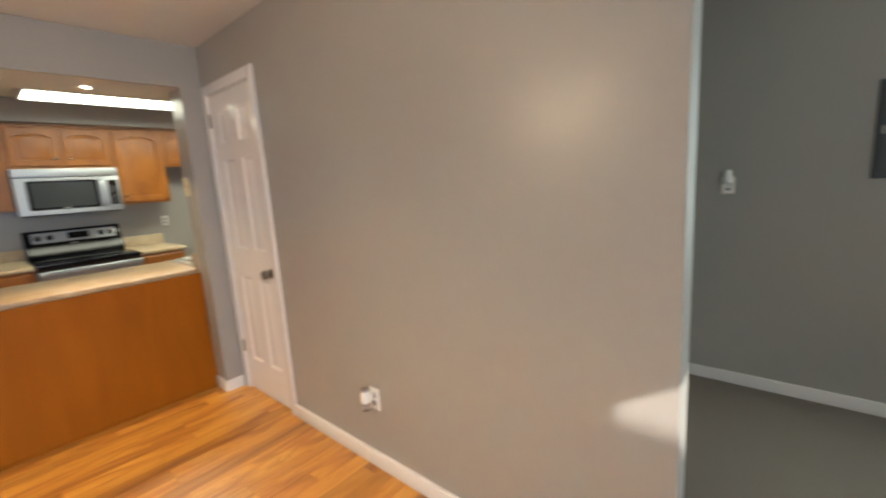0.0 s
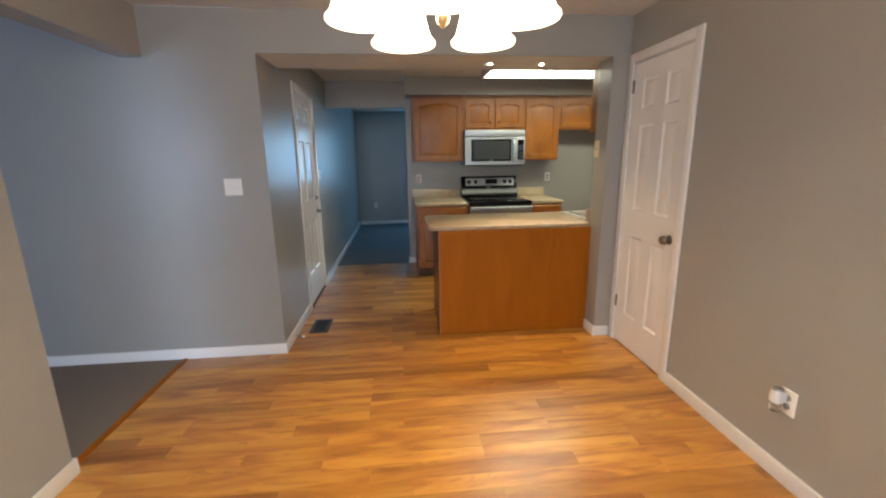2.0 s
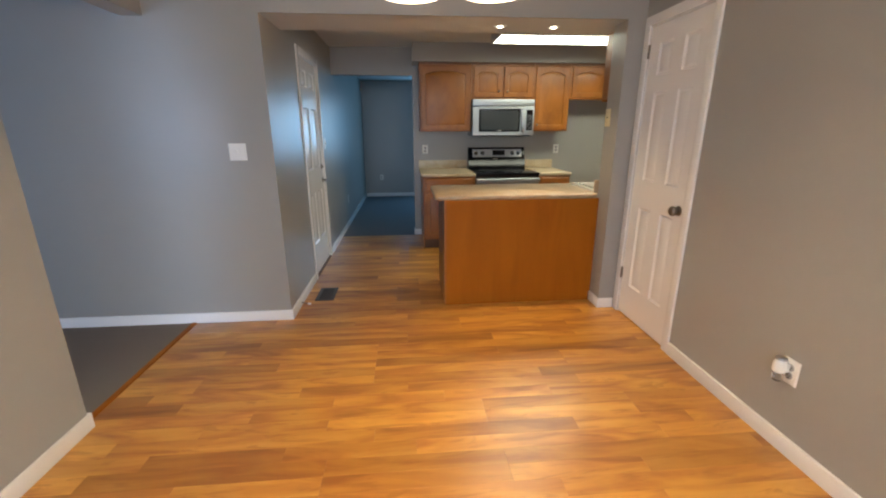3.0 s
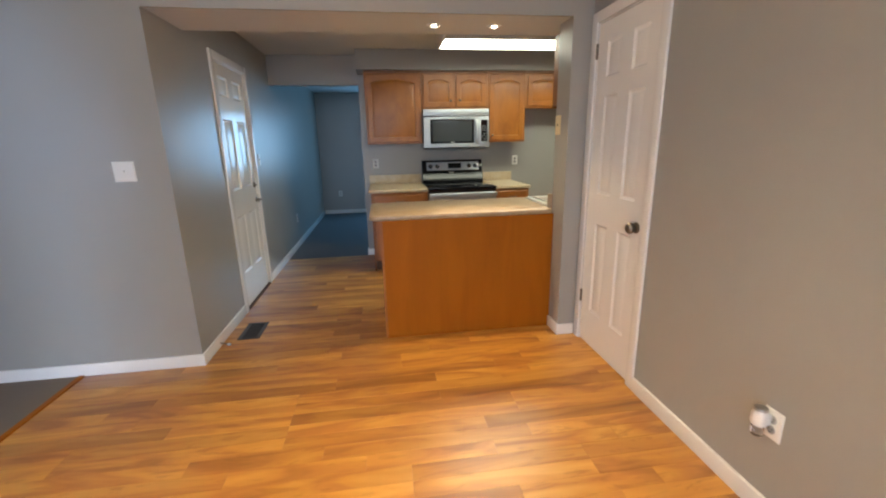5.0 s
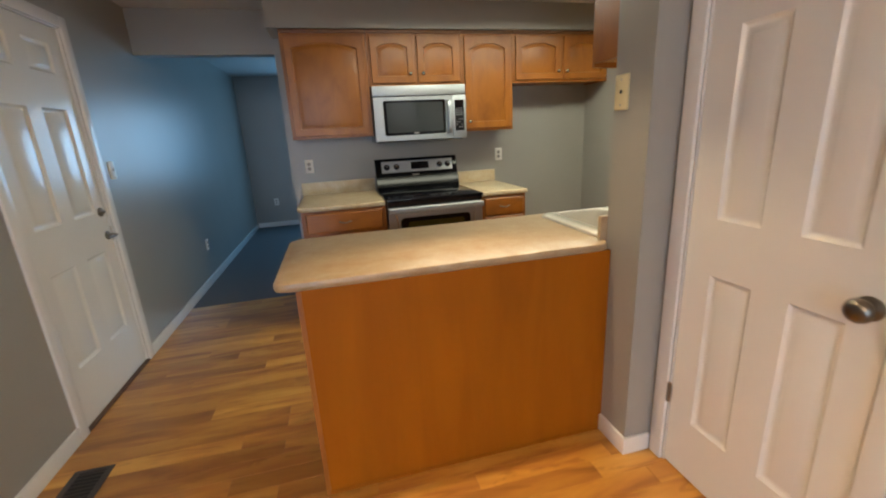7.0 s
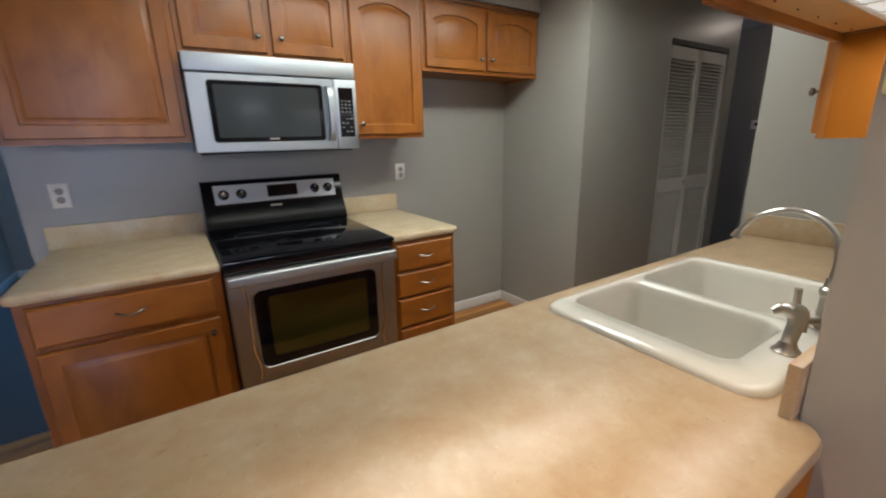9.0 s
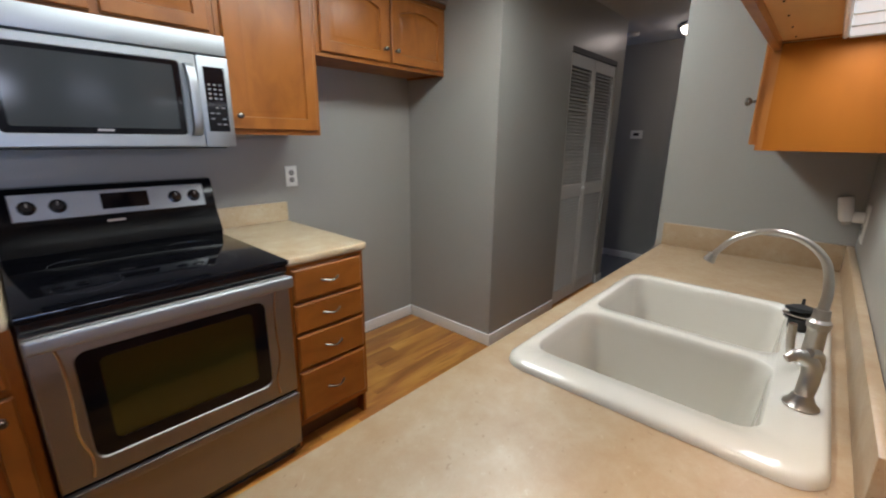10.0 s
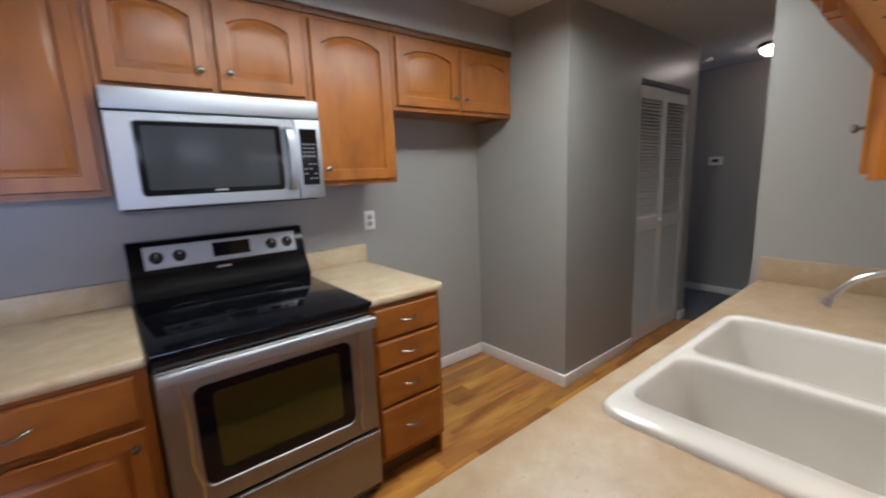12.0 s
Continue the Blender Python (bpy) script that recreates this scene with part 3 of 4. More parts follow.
cabinet_door(ob, -2.425, -2.070, 1.655, ZD - 0.03, -3.79, 0.03, (-2.100, 1.72), TURN)
for k in range(6):
    part("peg_hole", lathe([(0.0022, 0.0), (0.0022, 0.003)], Matrix.Translation((1.76 + k * 0.125, 3.742, 1.6475)), 10), DARKHOLE, ob)

ob = thing("undercabinet_light", (2.1, 3.6, 1.65), "slim lit under-cabinet fluorescent light with ribbed lens", "light")
part("housing", boxes((1.79, 2.405, 3.535, 3.550, 1.634, 1.6495), (1.79, 2.405, 3.640, 3.652, 1.634, 1.6495), (1.79, 1.80, 3.550, 3.640, 1.634, 1.6495), (2.395, 2.405, 3.550, 3.640, 1.634, 1.6495), bevel=0.003), WHITE, ob)
part("lens", box(1.80, 2.394, 3.551, 3.639, 1.637, 1.646, bevel=0.003), UNDERLENS, ob, "glowing ribbed plastic lens")
for k in range(4):
    part("rib", box(1.905 + k * 0.12, 1.918 + k * 0.12, 3.552, 3.638, 1.6350, 1.638), PLASTIC, ob)
lamp("undercabinet_lamp", "AREA", look((2.1, 3.595, 1.630), (2.1, 3.6, 0)), 1.7, (0.98, 1.0, 0.92), size=0.6, size_y=0.08)

# ---- base cabinets by the stove ----
BY = 5.155


def base_cabinet(x0, x1, label):
    ob = thing("base_cabinet", ((x0 + x1) / 2, YS, 0), label, "cabinet", "base cabinets")
    for xs in (x0, x1 - 0.016):
        part("side_panel", box(xs, xs + 0.016, BY + 0.018, YS - 0.002, 0.0, 0.878), CAB, ob)
    part("bottom_panel", box(x0 + 0.016, x1 - 0.016, BY + 0.018, YS - 0.002, 0.12, 0.135), CAB, ob)
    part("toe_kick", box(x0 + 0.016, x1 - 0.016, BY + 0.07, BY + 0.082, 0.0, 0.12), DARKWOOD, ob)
    part("face_frame", boxes((x0, x0 + 0.034, BY, BY + 0.018, 0.12, 0.878), (x1 - 0.034, x1, BY, BY + 0.018, 0.12, 0.878), (x0 + 0.034, x1 - 0.034, BY, BY + 0.018, 0.12, 0.155),
                             (x0 + 0.034, x1 - 0.034, BY, BY + 0.018, 0.853, 0.878), (x0 + 0.034, x1 - 0.034, BY + 0.004, BY + 0.018, 0.155, 0.853)), CAB, ob)
    return ob


ob = base_cabinet(0.240, 0.860, "honey maple base cabinet with one drawer over a door")
drawer(ob, 0.268, 0.832, 0.712, 0.862, BY)
cabinet_door(ob, 0.268, 0.832, 0.150, 0.690, BY, 0.0, (0.800, 0.635))
ob = base_cabinet(1.636, 2.015, "honey maple base cabinet with four drawers and bow pulls")
for z0, z1 in ((0.717, 0.862), (0.572, 0.706), (0.400, 0.561), (0.152, 0.389)):
    drawer(ob, 1.655, 1.996, z0, z1, BY)


def slab(outline, z0, z1, edge, holes=()):
    """A worktop with holes: rounded upper and lower edges."""
    bm, rings = fill_loops([outline(edge, z1), *[h(0, z1) for h in holes]])
    loft(bm, [outline(edge * 0.3, z1 - edge * 0.3), outline(0, z1 - edge), outline(0, z0 + edge), outline(edge * 0.3, z0 + edge * 0.3), outline(edge, z0)], rings[0], cap=False)
    for h, ring in zip(holes, rings[1:]):
        loft(bm, [h(0, z0)], ring, cap=False)
    return bm


def small_top(x0, x1, corner, label):
    ob = thing("countertop", ((x0 + x1) / 2, 5.5, CT), label, "countertop", "countertops")
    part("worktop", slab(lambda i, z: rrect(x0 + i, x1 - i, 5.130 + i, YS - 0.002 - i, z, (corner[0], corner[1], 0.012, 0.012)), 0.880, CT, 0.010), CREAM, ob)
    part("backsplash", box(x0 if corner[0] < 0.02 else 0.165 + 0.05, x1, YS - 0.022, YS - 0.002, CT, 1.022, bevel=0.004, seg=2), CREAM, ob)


small_top(0.218, 0.861, (0.03, 0.012), "cream laminate countertop with backsplash beside the stove")
small_top(1.636, 2.038, (0.012, 0.03), "short cream laminate countertop over the drawers")

# ---- peninsula and sink counter ----
ob = thing("peninsula_cabinet", (1.6, 3.8, 0), "long base cabinet with plain orange-brown veneer back panel", "cabinet")
part("back_panel", box(0.344, XJ - 0.001, 3.457, 3.470, 0.0, 0.879), PANEL, ob, "smooth orange-brown veneer panel")
part("end_panel", box(0.344, 0.360, 3.471, 4.075, 0.0, 0.879), CAB, ob)
part("base_strip", box(0.352, XJ - 0.016, 3.449, 3.457, 0.0, 0.016, bevel=0.003), PANEL, ob)
part("end_stile", box(0.340, 0.356, 3.452, 3.4565, 0.0, 0.879), CAB, ob)
part("face_frame", boxes((0.361, 2.995, 4.058, 4.076, 0.10, 0.879)), CAB, ob)
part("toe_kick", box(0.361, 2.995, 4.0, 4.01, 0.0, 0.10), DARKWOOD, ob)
for k in range(5):
    xa = 0.40 + k * 0.52
    cabinet_door(ob, -xa - 0.49, -xa, 0.13, 0.68, -4.076, 0.0, (-xa - 0.04, 0.62), TURN)
    part("drawer_front", box(xa, xa + 0.49, 4.077, 4.095, 0.70, 0.86, bevel=0.004), CABX, ob)


def counter_line(i, z):
    out = rrect(0.266 + i, 3.0 - 0.001, 3.444 + i, 4.136 - i, z, (0.045, 0.001, 0.001, 0.065))
    pts = [p for p in out if not (p.x > 2.9 and p.y < 3.6)]
    k = max(range(len(pts)), key=lambda q: (pts[q].y < 3.5, pts[q].x))
    step = [Vector((1.540, 3.444 + i, z)), Vector((1.562, 3.4485 + i, z)), Vector((1.5785, 3.459 + i, z)), Vector((1.588 - i * 0.5, 3.476 + i, z)), Vector((1.588 - i * 0.5, 3.492, z)), Vector((2.999, 3.492, z))]
    return pts[:k + 1] + step + pts[k + 1:]


SX0, SX1, SY0, SY1 = 1.578, 2.405, 3.535, 4.072
ob = thing("countertop", (1.5, 3.8, CT), "long mottled beige laminate counter with rounded edges", "countertop", "countertops")
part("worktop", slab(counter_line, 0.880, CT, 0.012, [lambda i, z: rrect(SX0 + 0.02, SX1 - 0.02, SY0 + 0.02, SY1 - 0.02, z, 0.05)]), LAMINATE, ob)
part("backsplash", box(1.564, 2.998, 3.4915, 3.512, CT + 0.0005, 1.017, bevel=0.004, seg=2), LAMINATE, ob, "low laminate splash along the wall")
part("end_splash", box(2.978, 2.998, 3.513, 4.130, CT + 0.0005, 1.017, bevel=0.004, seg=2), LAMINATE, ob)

ob = thing("kitchen_sink", (2.0, 3.8, CT), "white enamel double bowl drop-in sink", "sink")
BOWLS = [(1.656, 1.950, 3.622, 4.040), (1.990, 2.356, 3.622, 4.040)]
bm, rings = fill_loops([rrect(SX0 + 0.014, SX1 - 0.014, SY0 + 0.014, SY1 - 0.014, 0.931, 0.05)] + [rrect(*b, 0.931, 0.045) for b in BOWLS])
loft(bm, [rrect(SX0 + q, SX1 - q, SY0 + q, SY1 - q, z, 0.055) for q, z in ((0.008, 0.9295), (0.002, 0.925), (0.0, 0.9155), (0.022, 0.9152), (0.024, 0.89))], rings[0], cap=False)
for (x0, x1, y0, y1), ring in zip(BOWLS, rings[1:]):
    loft(bm, [rrect(x0 + q, x1 - q, y0 + q, y1 - q, z, rr) for q, z, rr in ((0.002, 0.929, 0.044), (0.006, 0.922, 0.042), (0.009, 0.905, 0.04), (0.020, 0.765, 0.045), (0.026, 0.742, 0.05), (0.045, 0.724, 0.05), (0.085, 0.718, 0.04))], ring)
smooth_by_angle(part("basin", bm, PORCELAIN, ob).data, 62)
for x0, x1, y0, y1 in BOWLS:
    part("drain", lathe([(0.055, 0.0), (0.055, 0.004), (0.046, 0.006), (0.040, 0.002), (0.010, 0.001), (0.008, 0.010), (0.003, 0.012)], Matrix.Translation(((x0 + x1) / 2, (y0 + y1) / 2, 0.7185)), 28), NICKEL, ob, "steel drain basket")

ob = thing("kitchen_faucet", (1.995, 3.574, 0.931), "brushed nickel gooseneck faucet standing on the sink", "faucet")
FX, FYY = 1.995, 3.574
part("base", lathe([(0.027, 0), (0.027, 0.005), (0.021, 0.011), (0.0175, 0.03), (0.0165, 0.075), (0.0175, 0.082), (0.0205, 0.086), (0.0205, 0.098), (0.0150, 0.104), (0.0135, 0.125)], Matrix.Translation((FX, FYY, 0.931)), 28), NICKEL, ob)
neck = curve([(FX, FYY, 1.05), (FX + 0.004, FYY, 1.10), (FX + 0.006, FYY + 0.015, 1.155), (FX + 0.006, FYY + 0.055, 1.190), (FX + 0.005, FYY + 0.11, 1.200), (FX + 0.003, FYY + 0.165, 1.178), (FX, FYY + 0.198, 1.140), (FX - 0.001, FYY + 0.206, 1.125)], 8)
part("gooseneck", tube(neck, [0.0096 - 0.0034 * min(1, i / 34) for i in range(len(neck))], 16), NICKEL, ob)
part("aerator", tube([(FX - 0.001, FYY + 0.203, 1.134), (FX - 0.002, FYY + 0.210, 1.116)], [0.0085, 0.0125], 16), NICKEL, ob)
part("lever", tube(curve([(FX - 0.012, FYY + 0.008, 0.955), (FX - 0.045, FYY + 0.024, 0.957), (FX - 0.066, FYY + 0.036, 0.985), (FX - 0.068, FYY + 0.040, 1.035)], 6), [0.009] * 8 + [0.0075] * 11, 12), NICKEL, ob)
ob = thing("soap_dispenser", (1.80, 3.579, 0.931), "brushed nickel soap pump with flared foot", "soap dispenser")
part("foot", lathe([(0.0265, 0), (0.0265, 0.003), (0.020, 0.010), (0.0145, 0.024)], Matrix.Translation((1.80, 3.579, 0.931)), 28), NICKEL, ob)
sp = curve([(1.80, 3.579, 0.950), (1.802, 3.577, 0.970), (1.808, 3.576, 0.995), (1.808, 3.582, 1.014), (1.799, 3.599, 1.024), (1.788, 3.613, 1.016)], 6)
part("body", tube(sp, [0.0130 + 0.0020 * math.sin(math.pi * i / (len(sp) - 1)) - 0.006 * (i / (len(sp) - 1)) ** 3 for i in range(len(sp))], 18), NICKEL, ob)
part("lever", tube(curve([(1.800, 3.585, 1.032), (1.818, 3.571, 1.024), (1.826, 3.567, 0.996), (1.827, 3.567, 0.975)], 6), [0.0085] * 10 + [0.007] * 9, 12), NICKEL, ob)
ob = thing("sink_strainer", (2.20, 3.602, 0.931), "black rubber sink stopper stacked on steel strainers", "strainer")
part("basket", lathe([(0.020, 0), (0.022, 0.006), (0.022, 0.026), (0.033, 0.030), (0.033, 0.034), (0.020, 0.036)], Matrix.Translation((2.20, 3.602, 0.931)), 28), DARKHOLE, ob)
part("rim", lathe([(0.035, 0), (0.036, 0.003), (0.022, 0.007)], Matrix.Translation((2.20, 3.602, 0.966)) @ Matrix.Rotation(radians(8), 4, "Y"), 28), NICKEL, ob)
part("stopper", lathe([(0.022, 0), (0.033, 0.006), (0.033, 0.012), (0.017, 0.019), (0.004, 0.022), (0.003, 0.036)], Matrix.Translation((2.20, 3.602, 0.974)) @ Matrix.Rotation(radians(12), 4, "Y"), 28), DARKHOLE, ob)

# ---- range ----
R0, R1, RF = 0.867, 1.631, 5.118
ob = thing("electric_range", (1.249, 5.5, 0), "stainless and black electric range with glass cooktop", "stove")
part("body", box(R0 + 0.004, R1 - 0.004, RF + 0.03, 5.888, 0.03, 0.898), BLACK, ob)
part("cooktop", box(R0, R1, RF - 0.012, 5.815, 0.899, 0.919, bevel=0.006, seg=2), GLASSBLACK, ob, "glossy black ceramic glass top")
part("vent_strip", box(R0 + 0.006, R1 - 0.006, RF - 0.002, RF + 0.03, 0.866, 0.898, bevel=0.004), BLACK, ob)
RING = material("burner_mark", (0.05, 0.05, 0.055), 0.12)
for x, y, r in ((1.05, 5.31, 0.095), (1.44, 5.31, 0.075), (1.05, 5.62, 0.075), (1.44, 5.62, 0.095)):
    part("burner_ring", lathe([(r, 0.0), (r, 0.0006), (r - 0.004, 0.0006), (r - 0.004, 0.0)], Matrix.Translation((x, y, 0.9190)), 40, cap=False), RING, ob)


def xz_round(x0, x1, z0, z1, y, r):
    return [Vector((p.x, y, p.y)) for p in rrect(x0, x1, z0, z1, 0, r)]


door, rings = fill_loops([xz_round(R0 + 0.008, R1 - 0.008, 0.345, 0.850, RF, 0.006), xz_round(0.962, 1.528, 0.408, 0.776, RF, 0.035)])
loft(door, [xz_round(R0 + 0.003, R1 - 0.003, 0.340, 0.855, RF + 0.006, 0.006), xz_round(R0 + 0.003, R1 - 0.003, 0.340, 0.855, RF + 0.029, 0.006)], rings[0])
loft(door, [xz_round(0.966, 1.524, 0.412, 0.772, RF + 0.005, 0.033)], rings[1], cap=False)
d = part("oven_door", door, RANGESTEEL, ob, "brushed stainless oven door")
win, rings = fill_loops([xz_round(0.963, 1.527, 0.409, 0.775, RF + 0.004, 0.034), xz_round(1.020, 1.475, 0.455, 0.740, RF + 0.004, 0.02)])
part("window_surround", win, GLASSBLACK, d, "black glass border")
gl = bmesh.new()
loft(gl, [xz_round(1.019, 1.476, 0.454, 0.741, RF + 0.0065, 0.02)])
part("window_glass", gl, OVENGLASS, d)
for sx, xe in ((1, 0.915), (-1, 1.583)):
    cr = curve([(xe, RF, 0.838), (xe + sx * 0.022, RF, 0.77), (xe + sx * 0.026, RF, 0.64), (xe + sx * 0.022, RF, 0.52), (xe + sx * 0.040, RF, 0.43), (xe + sx * 0.034, RF, 0.36)], 8)
    part("pressed_crease", tube(cr, 0.0042, 8), CREASE, d)
hb = bmesh.new()
bx(hb, R0 + 0.004, R1 - 0.004, RF - 0.048, RF - 0.020, 0.815, 0.862, bevel=0.012, seg=4)
for x in (R0 + 0.03, R1 - 0.03):
    bx(hb, x - 0.014, x + 0.014, RF - 0.030, RF, 0.826, 0.853, bevel=0.004)
part("handle", hb, STEEL, d, "full-width stainless handle")
dr = bmesh.new()
bx(dr, R0 + 0.003, R1 - 0.003, RF + 0.002, RF + 0.03, 0.070, 0.318, bevel=0.004)
bx(dr, R0 + 0.003, R1 - 0.003, RF - 0.012, RF + 0.004, 0.296, 0.330, bevel=0.008, seg=2)
part("storage_drawer", dr, RANGESTEEL, ob)
part("kick_plate", box(R0 + 0.02, R1 - 0.02, RF + 0.05, RF + 0.06, 0.0, 0.069), BLACK, ob)
for x in (R0 + 0.05, R1 - 0.05):
    for y in (5.22, 5.84):
        part("foot", lathe([(0.018, 0), (0.018, 0.01), (0.010, 0.012), (0.010, 0.031)], Matrix.Translation((x, y, 0)), 14), BLACK, ob)


def sweep_x(profile, x0, x1):
    """A (y, z) outline drawn out along x."""
    bm = bmesh.new()
    loft(bm, [[Vector((x, y, z)) for y, z in profile] for x in (x0, x1)])
    bm.faces.new([v for v in list(bm.verts)[:len(profile)]][::-1])
    return bm


BG = [(5.889, 0.919), (5.760, 0.919), (5.752, 0.940), (5.772, 0.985), (5.800, 1.035), (5.806, 1.055), (5.838, 1.172), (5.850, 1.184), (5.889, 1.186)]
bg = part("backguard", sweep_x(BG, R0 + 0.002, R1 - 0.002), BACKGUARD, ob, "glossy black raised back panel")
TB = Matrix.Translation((0, 5.8085, 1.062)) @ Matrix.Rotation(-math.atan2(0.032, 0.117), 4, "X")
part("fascia", moved(box(0.925, 1.585, -0.005, 0.004, 0.0, 0.104, bevel=0.002), TB), STEEL, bg, "brushed stainless control strip")
part("display", moved(box(1.195, 1.360, -0.008, -0.0045, 0.022, 0.088, bevel=0.001), TB), GLASSBLACK, bg)
for x in (0.972, 1.060, 1.462, 1.540):
    k = lathe([(0.027, 0), (0.027, 0.003), (0.021, 0.005), (0.019, 0.020), (0.016, 0.023)], TB @ Matrix.Translation((x, -0.005, 0.050)) @ Matrix.Rotation(radians(90), 4, "X"), 24)
    kb = part("control_knob", k, BLACK, bg, "black round burner knob")
    part("pointer", moved(box(x - 0.0015, x + 0.0015, -0.0292, -0.028, 0.052, 0.066), TB), PLASTIC, kb)
part("badge", moved(box(1.20, 1.262, -0.004, 0.0, -0.026, -0.016, bevel=0.001), Matrix.Translation((0, 5.8015, 1.058)) @ Matrix.Rotation(-0.25, 4, "X")), NICKEL, bg)

# ---- microwave ----
M0, M1, MF = 0.866, 1.631, 5.473
ob = thing("microwave_oven", (1.249, 5.7, 1.34), "stainless over-range microwave with black window", "microwave")
part("body", box(M0 + 0.004, M1 - 0.004, MF + 0.045, YS - 0.003, 1.342, 1.764), BLACK, ob)
part("vent_grille", box(M0, M1, MF + 0.004, MF + 0.045, 1.690, 1.765, bevel=0.006, seg=2), STEEL, ob, "plain stainless top strip")
bm, rings = fill_loops([xz_round(M0 + 0.004, 1.510, 1.346, 1.680, MF, 0.008), xz_round(0.942, 1.456, 1.384, 1.655, MF, 0.016)])
loft(bm, [xz_round(M0, 1.514, 1.341, 1.684, MF + 0.005, 0.008), xz_round(M0, 1.514, 1.341, 1.684, MF + 0.044, 0.008)], rings[0])
loft(bm, [xz_round(0.946, 1.452, 1.388, 1.651, MF + 0.004, 0.014)], rings[1], cap=False)
d = part("door", bm, STEEL, ob)
bm, rings = fill_loops([xz_round(0.943, 1.455, 1.385, 1.654, MF + 0.003, 0.015), xz_round(0.968, 1.432, 1.408, 1.638, MF + 0.003, 0.008)])
part("window_border", bm, GLASSBLACK, d)
bm = bmesh.new()
loft(bm, [xz_round(0.967, 1.433, 1.407, 1.639, MF + 0.0045, 0.008)])
part("window_glass", bm, MWGLASS, d, "grey mesh window")
part("badge", box(1.180, 1.225, MF + 0.0018, MF + 0.003, 1.396, 1.404), NICKEL, d)
hp = curve([(1.482, MF, 1.648), (1.482, MF - 0.022, 1.640), (1.484, MF - 0.036, 1.600), (1.485, MF - 0.040, 1.520), (1.484, MF - 0.036, 1.430), (1.482, MF - 0.020, 1.392), (1.482, MF, 1.384)], 6)
hm = bmesh.new()
loft(hm, [[p + Vector((dx, dy, 0)) for dx, dy in ((-0.019, 0.006), (-0.015, -0.005), (0, -0.009), (0.015, -0.005), (0.019, 0.006))] for p in hp])
part("handle", hm, STEEL, d, "bowed vertical stainless handle")
cp = part("control_panel", box(1.5155, M1, MF, MF + 0.044, 1.341, 1.684, bevel=0.005, seg=2), STEEL, ob)
part("keypad", box(1.534, 1.612, MF - 0.0015, MF + 0.002, 1.402, 1.645, bevel=0.001), GLASSBLACK, cp, "black glass touch keypad")
KEY = material("keypad_print", (0.15, 0.15, 0.16), 0.4)
kb = bmesh.new()
for r in range(4):
    for c in range(3):
        bx(kb, 1.545 + c * 0.020, 1.556 + c * 0.020, MF - 0.0021, MF - 0.0014, 1.575 - r * 0.017, 1.583 - r * 0.017)
for r in range(4):
    for c in range(3):
        if (r + c) % 3:
            bx(kb, 1.543 + c * 0.022, 1.557 + c * 0.022, MF - 0.0021, MF - 0.0014, 1.490 - r * 0.021, 1.496 - r * 0.021)
tagged(part("keys", kb, KEY, cp, "small grey key marks"), kind="stuff")
part("underside", box(M0 + 0.02, M1 - 0.02, MF + 0.06, YS - 0.02, 1.334, 1.3415), BLACK, ob)

# ---- doors ----


def six_panel(parent, w, h, t, rows, cols, m):
    """A moulded door leaf, facing -y from the local origin at its lower left."""
    loops = [arch(0.002, w - 0.002, 0.002, h - 0.002, 0, 0, 2)]
    cells = [(a, c, z0, z1) for z0, z1 in rows for a, c in cols]
    for a, c, z0, z1 in cells:
        loops.append(arch(a, c, z0, z1, 0, 0, 2))
    bm, rings = fill_loops(loops)
    loft(bm, [arch(0, w, 0, h, 0.002, 0, 2), arch(0, w, 0, h, t, 0, 2)], rings[0])
    for (a, c, z0, z1), ring in zip(cells, rings[1:]):
        loft(bm, [arch(a + q, c - q, z0 + q, z1 - q, dy, 0, 2) for q, dy in ((0.006, 0.006), (0.014, 0.010), (0.020, 0.010), (0.036, 0.003), (0.038, 0.0025))], ring)
    return part("leaf", moved(bm, m), WHITE, parent, "moulded six panel leaf")


def casing(parent, w, h, width, m, depth=0.015):
    bm = bmesh.new()
    for r in ((-width, 0.0, 0, h + width), (w, w + width, 0, h + width), (0.0, w, h, h + width)):
        bx(bm, r[0], r[1], -depth, -0.0005, r[2], r[3], bevel=0.005, seg=2)
    part("casing", moved(bm, m), WHITE, parent, "white painted casing")
    jb = bmesh.new()
    for r in ((0.0, 0.006, 0, h), (w - 0.006, w, 0, h), (0.006, w - 0.006, h - 0.006, h)):
        bx(jb, r[0], r[1], 0.0, 0.10, r[2], r[3])
    part("jamb", moved(jb, m), WHITE, parent)


MR = Matrix.Translation((XR, C1, 0)) @ Matrix.Rotation(radians(-90), 4, "Z")
ob = tagged(thing("door_1", (XR, (C0 + C1) / 2, 0), "white six panel closet door, closed, nickel knob", "door"), kind="structure")
W = C1 - C0
casing(ob, W, CZ, 0.062, MR)
lf = six_panel(ob, W - 0.016, CZ - 0.018, 0.035, ((0.245, 0.855), (1.050, 1.640), (1.745, 1.945)), ((0.107, 0.255), (0.368, 0.508)), MR @ Matrix.Translation((0.008, 0.002, 0.009)))
kx, kz = C1 - 2.662, 0.922
part("knob", moved(lathe([(0.031, 0), (0.031, 0.005), (0.024, 0.009), (0.016, 0.012), (0.016, 0.019), (0.026, 0.025), (0.031, 0.036), (0.030, 0.046), (0.022, 0.056), (0.010, 0.060)], Matrix.Translation((kx, 0.002, kz)) @ Matrix.Rotation(radians(90), 4, "X"), 28), MR), BRONZE, lf, "oval dark nickel knob")
part("latch_plate", moved(box(W - 0.009, W - 0.007, -0.004, 0.004, kz - 0.028, kz + 0.028), MR), BRONZE, ob)
